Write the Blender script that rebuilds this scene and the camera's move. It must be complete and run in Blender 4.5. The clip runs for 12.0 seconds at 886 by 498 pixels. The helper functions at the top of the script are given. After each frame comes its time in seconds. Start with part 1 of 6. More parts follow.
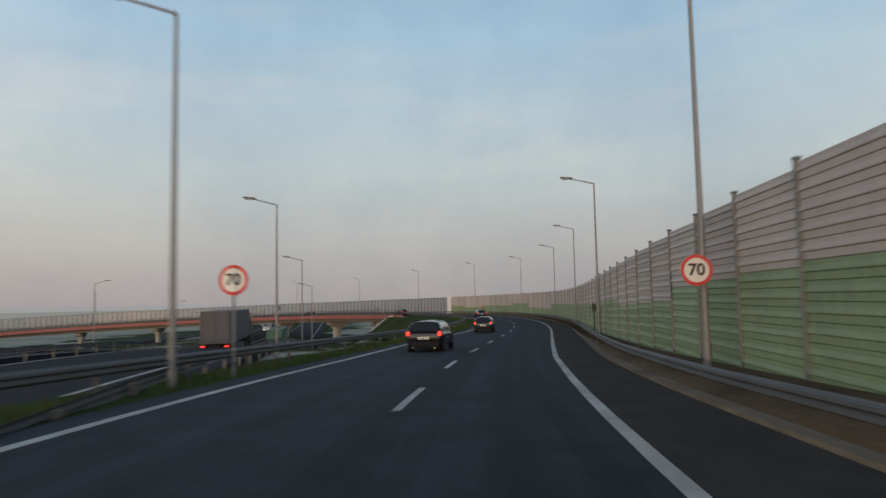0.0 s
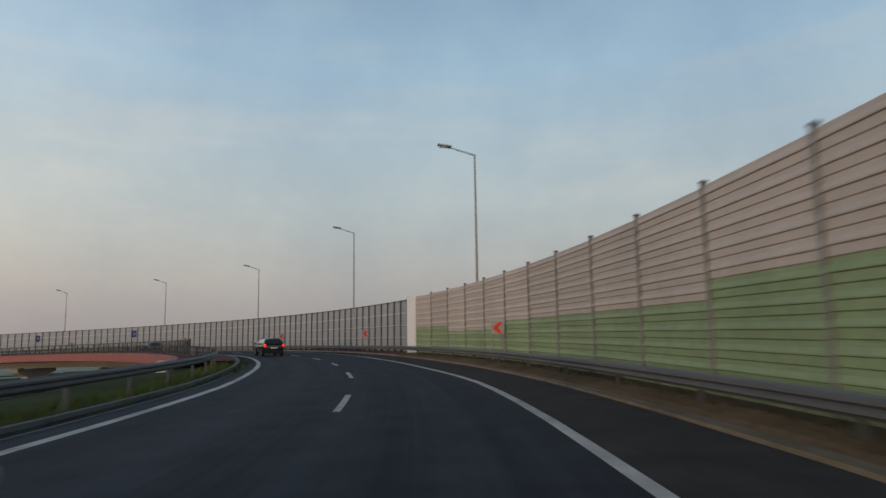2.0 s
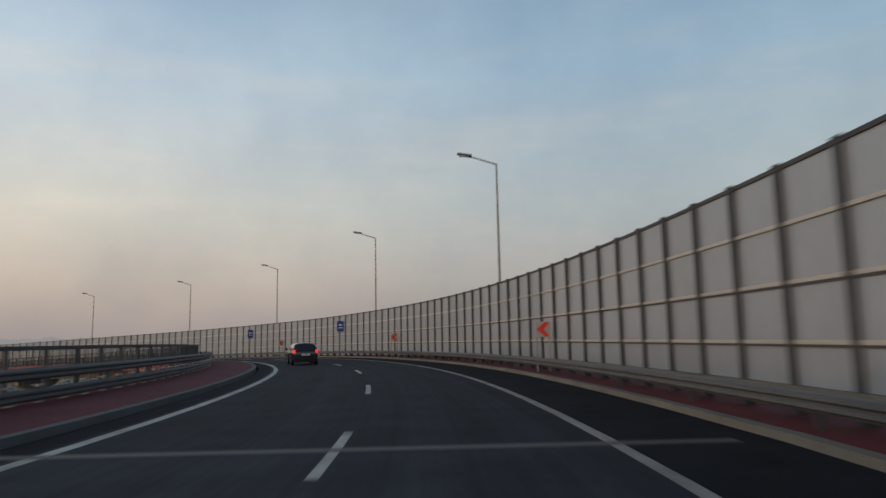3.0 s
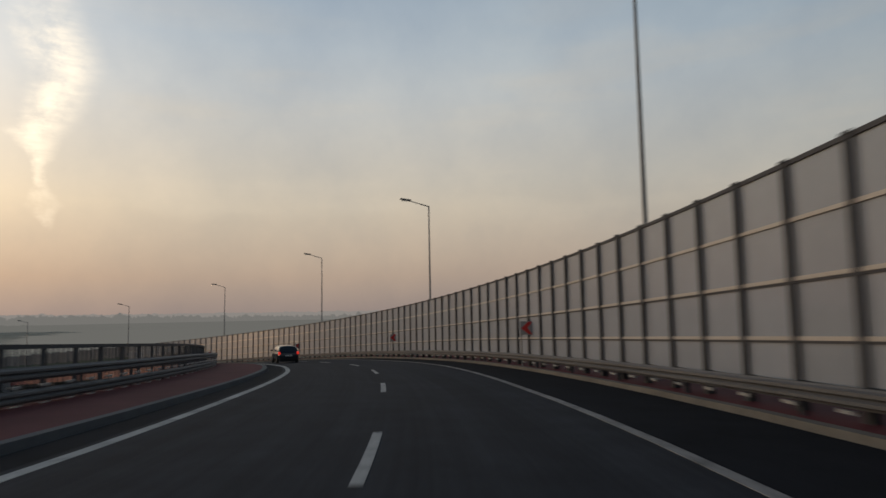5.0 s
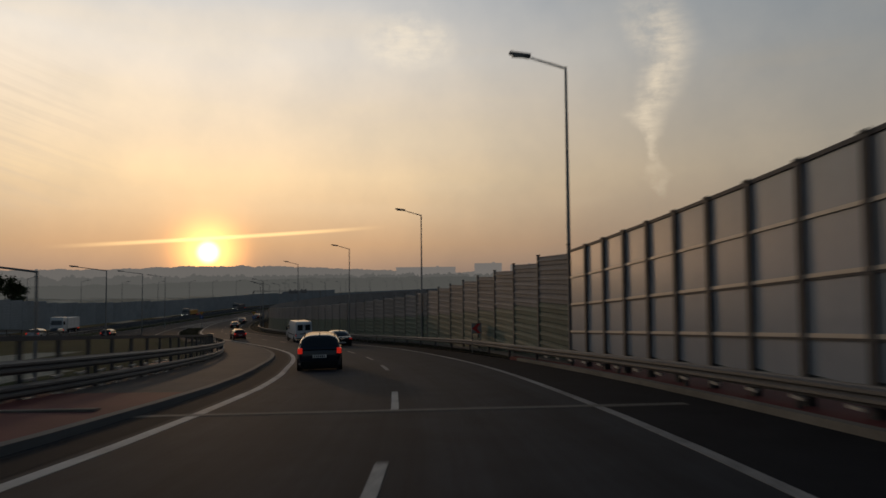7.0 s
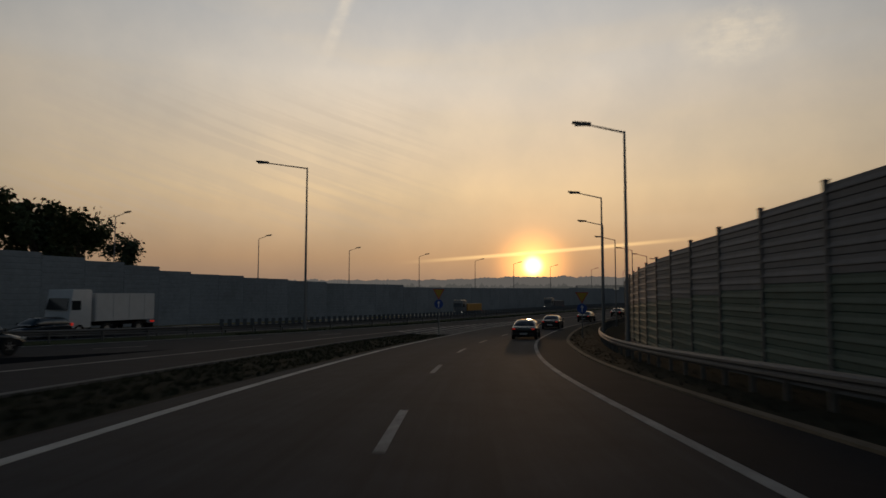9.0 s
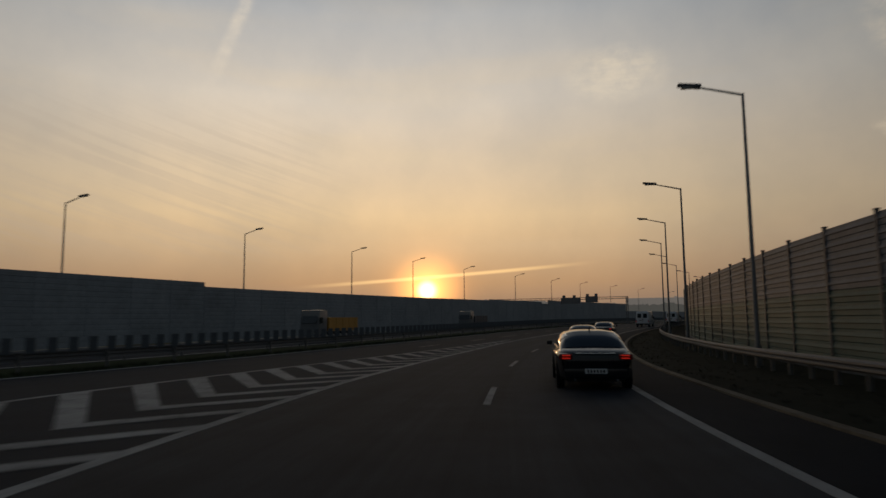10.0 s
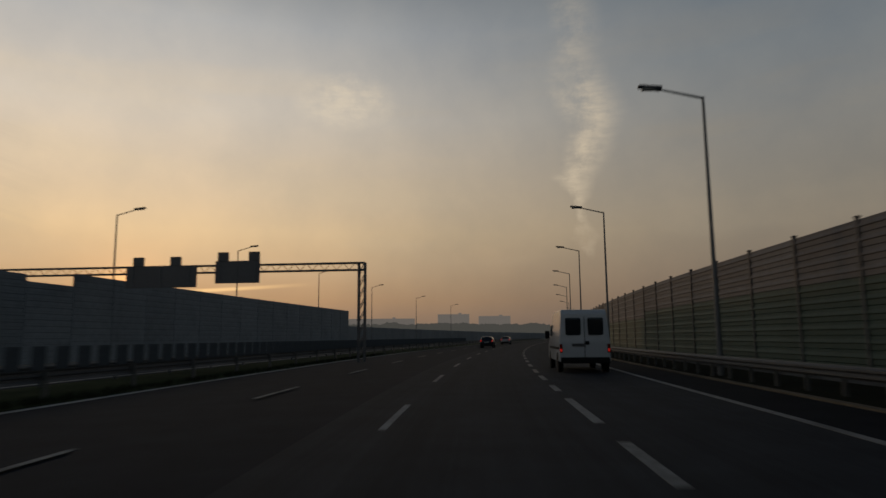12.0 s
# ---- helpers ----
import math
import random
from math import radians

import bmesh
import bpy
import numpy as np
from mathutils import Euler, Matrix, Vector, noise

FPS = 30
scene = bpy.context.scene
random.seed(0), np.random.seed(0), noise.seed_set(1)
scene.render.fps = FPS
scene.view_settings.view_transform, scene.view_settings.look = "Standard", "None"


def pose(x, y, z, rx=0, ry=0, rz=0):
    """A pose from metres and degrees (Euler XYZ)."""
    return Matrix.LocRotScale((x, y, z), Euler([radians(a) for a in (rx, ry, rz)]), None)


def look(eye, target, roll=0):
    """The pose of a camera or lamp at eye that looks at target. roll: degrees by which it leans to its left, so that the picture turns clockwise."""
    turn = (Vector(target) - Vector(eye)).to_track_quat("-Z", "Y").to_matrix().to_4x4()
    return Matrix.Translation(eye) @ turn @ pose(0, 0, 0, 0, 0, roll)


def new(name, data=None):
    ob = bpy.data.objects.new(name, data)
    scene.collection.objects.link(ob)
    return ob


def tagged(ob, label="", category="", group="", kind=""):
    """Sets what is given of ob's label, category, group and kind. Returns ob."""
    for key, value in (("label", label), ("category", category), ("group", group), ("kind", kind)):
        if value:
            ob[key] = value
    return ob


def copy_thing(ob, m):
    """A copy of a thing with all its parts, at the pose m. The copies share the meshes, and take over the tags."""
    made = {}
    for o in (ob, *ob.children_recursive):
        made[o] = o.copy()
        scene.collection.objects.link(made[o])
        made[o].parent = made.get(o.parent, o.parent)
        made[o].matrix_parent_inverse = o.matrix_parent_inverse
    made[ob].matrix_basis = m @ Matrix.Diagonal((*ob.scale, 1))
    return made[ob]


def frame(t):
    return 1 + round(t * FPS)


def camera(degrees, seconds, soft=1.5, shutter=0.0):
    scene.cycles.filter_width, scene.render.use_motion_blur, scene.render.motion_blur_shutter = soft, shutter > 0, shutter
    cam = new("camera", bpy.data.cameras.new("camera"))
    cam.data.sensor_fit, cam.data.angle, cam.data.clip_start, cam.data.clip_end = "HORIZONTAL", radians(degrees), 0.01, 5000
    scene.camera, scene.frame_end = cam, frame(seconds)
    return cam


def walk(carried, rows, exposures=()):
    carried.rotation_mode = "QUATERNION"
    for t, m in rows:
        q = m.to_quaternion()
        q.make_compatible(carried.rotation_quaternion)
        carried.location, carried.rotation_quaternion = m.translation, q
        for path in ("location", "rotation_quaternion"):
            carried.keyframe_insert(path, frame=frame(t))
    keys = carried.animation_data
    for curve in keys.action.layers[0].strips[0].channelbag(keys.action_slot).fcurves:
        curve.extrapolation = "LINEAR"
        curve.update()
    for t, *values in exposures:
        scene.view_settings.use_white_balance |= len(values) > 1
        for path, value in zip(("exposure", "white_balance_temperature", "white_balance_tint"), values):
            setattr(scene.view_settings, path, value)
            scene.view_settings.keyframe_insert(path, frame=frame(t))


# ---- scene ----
# All lengths below are true metres; U is the scale of the whole model.
U = 0.63
cam = camera(68.99, 12.0, soft=1.5, shutter=0.14)
ROWS = [
    (0.0, 0.0, 0.0, 18.17, 94.39, -1.11, -49.4), (0.5, 25.31, 17.96, 17.16, 95.29, -1.14, -55.93),
    (1.0, 51.41, 34.13, 16.41, 96.86, -1.3, -56.26), (1.5, 76.61, 51.07, 16.07, 97.47, -1.21, -51.77),
    (2.0, 99.18, 70.87, 15.93, 97.18, -0.82, -41.72), (2.5, 117.13, 94.54, 15.74, 96.83, -0.97, -28.83),
    (3.0, 128.54, 121.67, 15.46, 97.18, -1.07, -13.67), (3.5, 133.15, 150.56, 15.09, 96.72, -0.89, -1.31),
    (4.0, 131.08, 179.53, 14.58, 96.22, -0.84, 13.27), (4.5, 121.34, 206.7, 13.87, 95.87, -0.99, 29.55),
    (5.0, 104.49, 229.9, 12.97, 95.48, -1.03, 45.36), (5.5, 82.56, 248.1, 11.85, 95.02, -0.92, 58.06),
    (6.0, 57.63, 261.36, 10.41, 93.99, -1.12, 69.25), (6.5, 30.86, 269.14, 8.56, 93.13, -1.11, 81.98),
    (7.0, 3.43, 270.42, 6.51, 92.72, -0.49, 95.96), (7.5, -23.18, 265.46, 4.43, 92.98, 0.01, 107.84),
    (8.0, -48.2, 256.1, 2.47, 93.28, -0.0, 115.99), (8.5, -71.65, 243.86, 0.75, 93.86, 0.01, 121.98),
    (9.0, -94.05, 229.99, -0.69, 93.96, 0.08, 123.95), (9.5, -116.71, 216.37, -1.84, 94.49, -0.13, 120.61),
    (10.0, -140.7, 204.62, -2.64, 96.13, -0.54, 114.56), (10.5, -166.37, 195.68, -3.01, 97.26, -0.29, 106.99),
    (11.0, -193.59, 190.05, -3.08, 97.63, -0.49, 100.0), (11.5, -221.95, 187.14, -3.0, 97.83, -0.23, 95.18),
    (12.0, -251.21, 186.62, -2.85, 97.8, -0.49, 90.07),
]
walk(cam, [(t, pose(U * x, U * y, U * z, 0, 0, rz) @ pose(0, 0, 0, rx) @ pose(0, 0, 0, 0, 0, roll))
           for t, x, y, z, rx, roll, rz in ROWS],
     exposures=[(0.0, 0.37, 6340, 8), (1.5, 0.30, 6340, 8), (2.5, 0.15, 6340, 8), (3.0, 0.09, 6350, 9), (5.0, -0.46, 6500, 10), (6.0, -0.86, 6500, 10), (7.0, -1.34, 6500, 10), (7.5, -1.5, 6500, 10), (9.5, -1.7, 6700, 10), (12.0, -1.76, 6750, 10)])

# ---------------------------------------------------------------- sky and sun
SUN_AZ, SUN_EL = 206.0, 2.45


def node(nt, kind, *links, **props):
    """A node; links: (input, socket or value)."""
    n = nt.nodes.new(kind)
    for k, v in props.items():
        setattr(n, k, v)
    for key, v in links:
        if isinstance(v, bpy.types.NodeSocket):
            nt.links.new(v, n.inputs[key])
        else:
            n.inputs[key].default_value = v
    return n


def maths(nt, op, a, b=0.0, c=None, clamp=False):
    n = node(nt, "ShaderNodeMath", (0, a), (1, b), operation=op, use_clamp=clamp)
    if c is not None:
        if isinstance(c, bpy.types.NodeSocket):
            nt.links.new(c, n.inputs[2])
        else:
            n.inputs[2].default_value = c
    return n.outputs[0]


def smooth(nt, x, lo, hi):
    n = node(nt, "ShaderNodeMapRange", (0, x), (1, lo), (2, hi), (3, 0.0), (4, 1.0), interpolation_type="SMOOTHSTEP")
    return n.outputs[0]


def ramp(nt, x, stops):
    n = node(nt, "ShaderNodeValToRGB", (0, x))
    e = n.color_ramp.elements
    while len(e) < len(stops):
        e.new(0.5)
    for el, (p, c) in zip(e, stops):
        el.position, el.color = p, (*c, 1)
    return n.outputs[0]


def mix(nt, f, a, b, blend="MIX"):
    n = node(nt, "ShaderNodeMix", (0, f), data_type="RGBA", blend_type=blend)
    for i, v in ((6, a), (7, b)):
        if isinstance(v, bpy.types.NodeSocket):
            nt.links.new(v, n.inputs[i])
        else:
            n.inputs[i].default_value = (*v, 1)
    return n.outputs[2]


def build_world():
    world = bpy.data.worlds.new("dawn_sky")
    scene.world = world
    world.use_nodes = True
    nt = world.node_tree
    nt.nodes.clear()
    co = node(nt, "ShaderNodeTexCoord").outputs["Generated"]
    xyz = node(nt, "ShaderNodeSeparateXYZ", (0, co))
    el = maths(nt, "MULTIPLY", maths(nt, "ARCSINE", xyz.outputs[2]), 57.29578)
    # azimuth in degrees, -60 to 300
    turn = math.radians(120)
    ax = node(nt, "ShaderNodeVectorMath", (0, co), (1, (math.cos(turn), math.sin(turn), 0)), operation="DOT_PRODUCT").outputs["Value"]
    ay = node(nt, "ShaderNodeVectorMath", (0, co), (1, (-math.sin(turn), math.cos(turn), 0)), operation="DOT_PRODUCT").outputs["Value"]
    az = maths(nt, "ADD", maths(nt, "MULTIPLY", maths(nt, "ARCTAN2", ay, ax), 57.29578), 120.0)
    a, e = radians(SUN_AZ), radians(SUN_EL)
    sun_dir = (math.cos(a) * math.cos(e), math.sin(a) * math.cos(e), math.sin(e))
    dot = node(nt, "ShaderNodeVectorMath", (0, co), (1, sun_dir), operation="DOT_PRODUCT").outputs["Value"]
    off = maths(nt, "MULTIPLY", maths(nt, "ARCCOSINE", dot), 57.29578)
    # azimuth distance from the sun, 0..180
    hor = node(nt, "ShaderNodeVectorMath", (0, node(nt, "ShaderNodeVectorMath", (0, node(nt, "ShaderNodeVectorMath", (0, co), (1, (1, 1, 0)), operation="MULTIPLY").outputs[0]),
               operation="NORMALIZE").outputs[0]), (1, (math.cos(a + 0.12), math.sin(a + 0.12), 0)), operation="DOT_PRODUCT").outputs["Value"]
    daz = maths(nt, "MULTIPLY", maths(nt, "ARCCOSINE", hor), 57.29578)
    e01 = maths(nt, "DIVIDE", maths(nt, "MAXIMUM", el, 0.0), 90.0, clamp=True)
    away = ramp(nt, e01, [(0.0, (0.335, 0.30, 0.295)), (0.05, (0.40, 0.385, 0.37)), (0.125, (0.41, 0.46, 0.475)), (0.25, (0.315, 0.44, 0.55)), (0.34, (0.225, 0.335, 0.46)), (0.46, (0.065, 0.12, 0.20)), (1.0, (0.03, 0.06, 0.12))])
    sunny = ramp(nt, e01, [(0.0, (0.98, 0.66, 0.50)), (0.035, (1.75, 1.10, 0.62)), (0.1, (2.7, 2.02, 1.24)), (0.21, (2.4, 2.17, 1.88)), (0.29, (1.62, 1.66, 1.70)), (0.35, (0.85, 0.93, 1.0)), (0.46, (0.11, 0.18, 0.29)), (1.0, (0.03, 0.06, 0.12))])
    narrow = maths(nt, "SUBTRACT", 1.0, smooth(nt, daz, 3.0, 62.0))
    wide = maths(nt, "SUBTRACT", 1.0, smooth(nt, daz, 48.0, 165.0))
    near_sun = maths(nt, "ADD", maths(nt, "MULTIPLY", narrow, 0.74), maths(nt, "MULTIPLY", wide, 0.23))
    base = mix(nt, near_sun, away, sunny)
    # Nishita sky for the wide, soft part of the light
    nish = node(nt, "ShaderNodeTexSky", sky_type="NISHITA", sun_disc=False, sun_elevation=e, sun_rotation=radians(90 - SUN_AZ), dust_density=4.0, ozone_density=1.2)
    nsc = node(nt, "ShaderNodeVectorMath", (0, nish.outputs[0]), (3, 0.12), operation="SCALE").outputs[0]
    base = mix(nt, 0.12, base, nsc)
    # thin streaks of cirrus
    stretched = node(nt, "ShaderNodeCombineXYZ", (0, maths(nt, "MULTIPLY", az, 0.035)), (1, maths(nt, "MULTIPLY", el, 0.20)), (2, 0.0)).outputs[0]
    cir = node(nt, "ShaderNodeTexNoise", ("Vector", stretched), ("Scale", 1.3), ("Detail", 4.0), ("Roughness", 0.45)).outputs[0]
    streak = maths(nt, "MULTIPLY", smooth(nt, cir, 0.48, 0.72), maths(nt, "SUBTRACT", 1.0, smooth(nt, el, 14.0, 34.0)))
    base = mix(nt, maths(nt, "MULTIPLY", maths(nt, "MULTIPLY", streak, smooth(nt, el, 3.0, 11.0)), 0.3), base, mix(nt, near_sun, (0.50, 0.49, 0.455), (2.5, 2.0, 1.35)))
    # broad soft mottling of thin high cloud
    veil = node(nt, "ShaderNodeTexNoise", ("Vector", co), ("Scale", 5.0), ("Detail", 7.0), ("Roughness", 0.6)).outputs[0]
    base = mix(nt, 1.0, base, ramp(nt, veil, [(0.3, (0.90, 0.92, 0.95)), (0.7, (1.10, 1.08, 1.05))]), "MULTIPLY")
    # the tall torn plume of cloud
    wob = node(nt, "ShaderNodeTexNoise", ("Vector", node(nt, "ShaderNodeCombineXYZ", (0, maths(nt, "MULTIPLY", az, 0.42)), (1, maths(nt, "MULTIPLY", el, 0.48)), (2, 3.0)).outputs[0]), ("Scale", 1.0), ("Detail", 8.0), ("Roughness", 0.62)).outputs[0]
    e20 = maths(nt, "DIVIDE", maths(nt, "SUBTRACT", el, 6.0), 20.0, clamp=True)
    grey = lambda stops, lo, span: [((e - 6.0) / 20.0, ((v - lo) / span,) * 3) for e, v in stops]
    bend = ramp(nt, e20, grey([(6, 167.2), (8, 167.2), (10, 167.6), (12.3, 167.7), (13.7, 168.0), (15, 167.3), (17, 166.6), (19, 166.3), (21, 167.2), (24, 167.6), (26, 167.7)], 164.0, 6.0))
    girth = ramp(nt, e20, grey([(6.3, 0.0), (7.3, 0.45), (8.5, 1.05), (9.8, 0.3), (11, 0.35), (12.3, 0.8), (13.7, 1.5), (16, 1.75), (18, 2.0), (20, 2.45), (22, 2.4), (24, 1.9), (26, 1.9)], 0.0, 3.0))
    axis = maths(nt, "ADD", maths(nt, "MULTIPLY", bend, 6.0), maths(nt, "ADD", 164.0, maths(nt, "MULTIPLY", maths(nt, "SUBTRACT", wob, 0.5), 2.6)))
    half = maths(nt, "ADD", maths(nt, "MULTIPLY", girth, 3.0), 0.02)
    width = maths(nt, "DIVIDE", maths(nt, "ABSOLUTE", maths(nt, "SUBTRACT", az, axis)), half)
    plume = maths(nt, "MULTIPLY", maths(nt, "SUBTRACT", 1.0, smooth(nt, width, 0.0, 1.5)), maths(nt, "MULTIPLY", smooth(nt, el, 6.3, 7.6), maths(nt, "SUBTRACT", 1.0, maths(nt, "ADD", maths(nt, "MULTIPLY", smooth(nt, el, 20.5, 23.0), 0.6), maths(nt, "MULTIPLY", smooth(nt, el, 26.0, 33.0), 0.4)))))
    torn = smooth(nt, wob, 0.22, 0.66)
    ripple = node(nt, "ShaderNodeTexNoise", ("Vector", node(nt, "ShaderNodeCombineXYZ", (0, maths(nt, "MULTIPLY", az, 0.5)), (1, maths(nt, "MULTIPLY", el, 2.0)), (2, 7.0)).outputs[0]), ("Scale", 1.0), ("Detail", 5.0), ("Roughness", 0.6)).outputs[0]
    torn = maths(nt, "MULTIPLY", torn, maths(nt, "ADD", 0.6, maths(nt, "MULTIPLY", smooth(nt, ripple, 0.32, 0.66), 0.4)))
    base = mix(nt, maths(nt, "MULTIPLY", maths(nt, "MULTIPLY", plume, torn), maths(nt, "ADD", 0.26, maths(nt, "MULTIPLY", smooth(nt, el, 9.0, 15.0), 0.30))), base, (2.45, 2.05, 1.5))
    # a short upright wisp
    wisp = maths(nt, "SUBTRACT", 1.0, smooth(nt, maths(nt, "ABSOLUTE", maths(nt, "ADD", az, maths(nt, "ADD", -233.1, maths(nt, "MULTIPLY", el, 0.42)))), 0.15, 0.9))
    wisp = maths(nt, "MULTIPLY", wisp, smooth(nt, el, 17.0, 24.0))
    base = mix(nt, maths(nt, "MULTIPLY", maths(nt, "MULTIPLY", wisp, torn), 0.4), base, (2.9, 2.5, 1.95))
    # a small torn patch beside it
    pa = maths(nt, "DIVIDE", maths(nt, "SUBTRACT", az, 189.0), 3.6)
    pe = maths(nt, "DIVIDE", maths(nt, "SUBTRACT", el, 20.5), 1.9)
    blob = maths(nt, "SUBTRACT", 1.0, smooth(nt, maths(nt, "ADD", maths(nt, "MULTIPLY", pa, pa), maths(nt, "MULTIPLY", pe, pe)), 0.0, 2.2))
    base = mix(nt, maths(nt, "MULTIPLY", blob, maths(nt, "MULTIPLY", torn, 0.4)), base, (2.9, 2.45, 1.8))
    # slanting mackerel streaks and a thin lit bank over the sun
    slant = maths(nt, "SUBTRACT", el, maths(nt, "MULTIPLY", az, 0.30))
    fine = node(nt, "ShaderNodeTexNoise", ("Vector", node(nt, "ShaderNodeCombineXYZ", (0, maths(nt, "MULTIPLY", az, 0.05)), (1, maths(nt, "MULTIPLY", slant, 1.5)), (2, 9.0)).outputs[0]), ("Scale", 1.0), ("Detail", 4.0)).outputs[0]
    zone = maths(nt, "MULTIPLY", maths(nt, "MULTIPLY", smooth(nt, az, 210.0, 222.0), maths(nt, "SUBTRACT", 1.0, smooth(nt, az, 242.0, 260.0))), maths(nt, "MULTIPLY", smooth(nt, el, 4.0, 8.0), maths(nt, "SUBTRACT", 1.0, smooth(nt, el, 14.0, 19.0))))
    base = mix(nt, maths(nt, "MULTIPLY", zone, maths(nt, "MULTIPLY", smooth(nt, fine, 0.42, 0.62), 0.22)), base, (1.45, 1.22, 1.0))
    bank_el = maths(nt, "SUBTRACT", SUN_EL + 1.15, maths(nt, "MULTIPLY", maths(nt, "SUBTRACT", az, SUN_AZ), 0.075))
    bank = maths(nt, "MULTIPLY", maths(nt, "SUBTRACT", 1.0, smooth(nt, maths(nt, "ABSOLUTE", maths(nt, "SUBTRACT", el, bank_el)), 0.03, 0.24)), maths(nt, "SUBTRACT", 1.0, smooth(nt, maths(nt, "ABSOLUTE", maths(nt, "SUBTRACT", az, SUN_AZ - 1.5)), 4.0, 14.0)))
    base = mix(nt, maths(nt, "MULTIPLY", bank, 0.6), base, (4.2, 2.7, 1.2))
    # glow and disc of the rising sun
    glow = maths(nt, "POWER", maths(nt, "SUBTRACT", 1.0, maths(nt, "DIVIDE", off, 8.0), clamp=True), 3.5)
    base = mix(nt, 1.0, base, mix(nt, glow, (0, 0, 0), (3.6, 1.4, 0.25)), "ADD")
    halo = maths(nt, "POWER", maths(nt, "SUBTRACT", 1.0, maths(nt, "DIVIDE", off, 4.0), clamp=True), 2.0)
    base = mix(nt, 1.0, base, mix(nt, halo, (0, 0, 0), (6.5, 2.6, 0.55)), "ADD")
    disc = maths(nt, "SUBTRACT", 1.0, smooth(nt, off, 0.15, 1.15))
    base = mix(nt, 1.0, base, mix(nt, disc, (0, 0, 0), (13.0, 9.0, 3.6)), "ADD")
    # below the horizon: dull ground haze
    base = mix(nt, smooth(nt, el, 0.0, -3.0), base, (0.12, 0.11, 0.11))
    bg = node(nt, "ShaderNodeBackground", (0, base), (1, 1.0))
    out = node(nt, "ShaderNodeOutputWorld", (0, bg.outputs[0]))
    return world


build_world()
sun_data = bpy.data.lights.new("sun", "SUN")
sun_data.energy, sun_data.angle, sun_data.color = 0.5, radians(1.0), (1.0, 0.62, 0.34)
sun = new("sun", sun_data)
_a, _e = radians(SUN_AZ), radians(SUN_EL)
sun.matrix_world = look((0, 0, 0), (-math.cos(_a) * math.cos(_e), -math.sin(_a) * math.cos(_e), -math.sin(_e)))

# ---------------------------------------------------------------- materials


def material(name, colour, rough=0.7, metal=0.0, vary=0.15, grain=8.0, bump=0.15, stain=0.0, stain_colour=(0.03, 0.025, 0.02), spec=0.5,
             alpha=1.0, island=0.0, coat=0.0, stretch=(1, 1, 1), transmission=0.0, tracks=False):
    """A weathered procedural surface: two scales of variation, fine relief and soft stains."""
    m = bpy.data.materials.new(name)
    m.use_nodes = True
    nt = m.node_tree
    b = nt.nodes["Principled BSDF"]
    co = node(nt, "ShaderNodeTexCoord").outputs["Object"]
    co = node(nt, "ShaderNodeMapping", (0, co), (3, tuple(v / U for v in stretch))).outputs[0]
    if island:
        # every piece shows another part of the grain
        co = node(nt, "ShaderNodeVectorMath", (0, co), (1, maths(nt, "MULTIPLY", node(nt, "ShaderNodeObjectInfo").outputs["Random"], 60.0)), operation="ADD").outputs[0]
    fine = node(nt, "ShaderNodeTexNoise", ("Vector", co), ("Scale", grain), ("Detail", 6.0), ("Roughness", 0.65)).outputs[0]
    wide = node(nt, "ShaderNodeTexNoise", ("Vector", co), ("Scale", grain * 0.07), ("Detail", 4.0)).outputs[0]
    dark = tuple(c * (1 - 1.6 * vary) for c in colour)
    light = tuple(min(1, c * (1 + 1.6 * vary)) for c in colour)
    c = ramp(nt, maths(nt, "ADD", maths(nt, "MULTIPLY", fine, 0.55), maths(nt, "MULTIPLY", wide, 0.45)), [(0.32, dark), (0.68, light)])
    if island:
        rnd = node(nt, "ShaderNodeObjectInfo").outputs["Random"]
        c = mix(nt, 1.0, c, ramp(nt, rnd, [(0.0, (1 - island,) * 3), (1.0, (1 + island,) * 3)]), "MULTIPLY")
    if stain:
        patch = node(nt, "ShaderNodeTexNoise", ("Vector", co), ("Scale", grain * 0.16), ("Detail", 7.0), ("Roughness", 0.7)).outputs[0]
        c = mix(nt, maths(nt, "MULTIPLY", smooth(nt, patch, 0.5, 0.72), stain), c, stain_colour)
    if tracks:
        uv = node(nt, "ShaderNodeUVMap").outputs[0]
        uv = node(nt, "ShaderNodeMapping", (0, uv), (3, (1.0, 0.012, 1.0))).outputs[0]
        worn = node(nt, "ShaderNodeTexNoise", ("Vector", uv), ("Scale", 1.1), ("Detail", 3.0)).outputs[0]
        line = node(nt, "ShaderNodeTexNoise", ("Vector", uv), ("Scale", 7.0), ("Detail", 5.0)).outputs[0]
        both = maths(nt, "ADD", maths(nt, "MULTIPLY", worn, 0.65), maths(nt, "MULTIPLY", line, 0.35))
        c = mix(nt, 1.0, c, ramp(nt, both, [(0.36, (0.74, 0.74, 0.75)), (0.64, (1.30, 1.29, 1.26))]), "MULTIPLY")
    nt.links.new(c, b.inputs["Base Color"])
    nt.links.new(maths(nt, "ADD", rough - 0.08, maths(nt, "MULTIPLY", fine, 0.16), clamp=True), b.inputs["Roughness"])
    b.inputs["Metallic"].default_value = metal
    b.inputs["Specular IOR Level"].default_value = spec
    b.inputs["Alpha"].default_value = alpha
    b.inputs["Coat Weight"].default_value = coat
    b.inputs["Transmission Weight"].default_value = transmission
    if bump:
        bp = node(nt, "ShaderNodeBump", ("Height", fine), ("Strength", bump), ("Distance", 0.02 * U))
        nt.links.new(bp.outputs[0], b.inputs["Normal"])
    return m


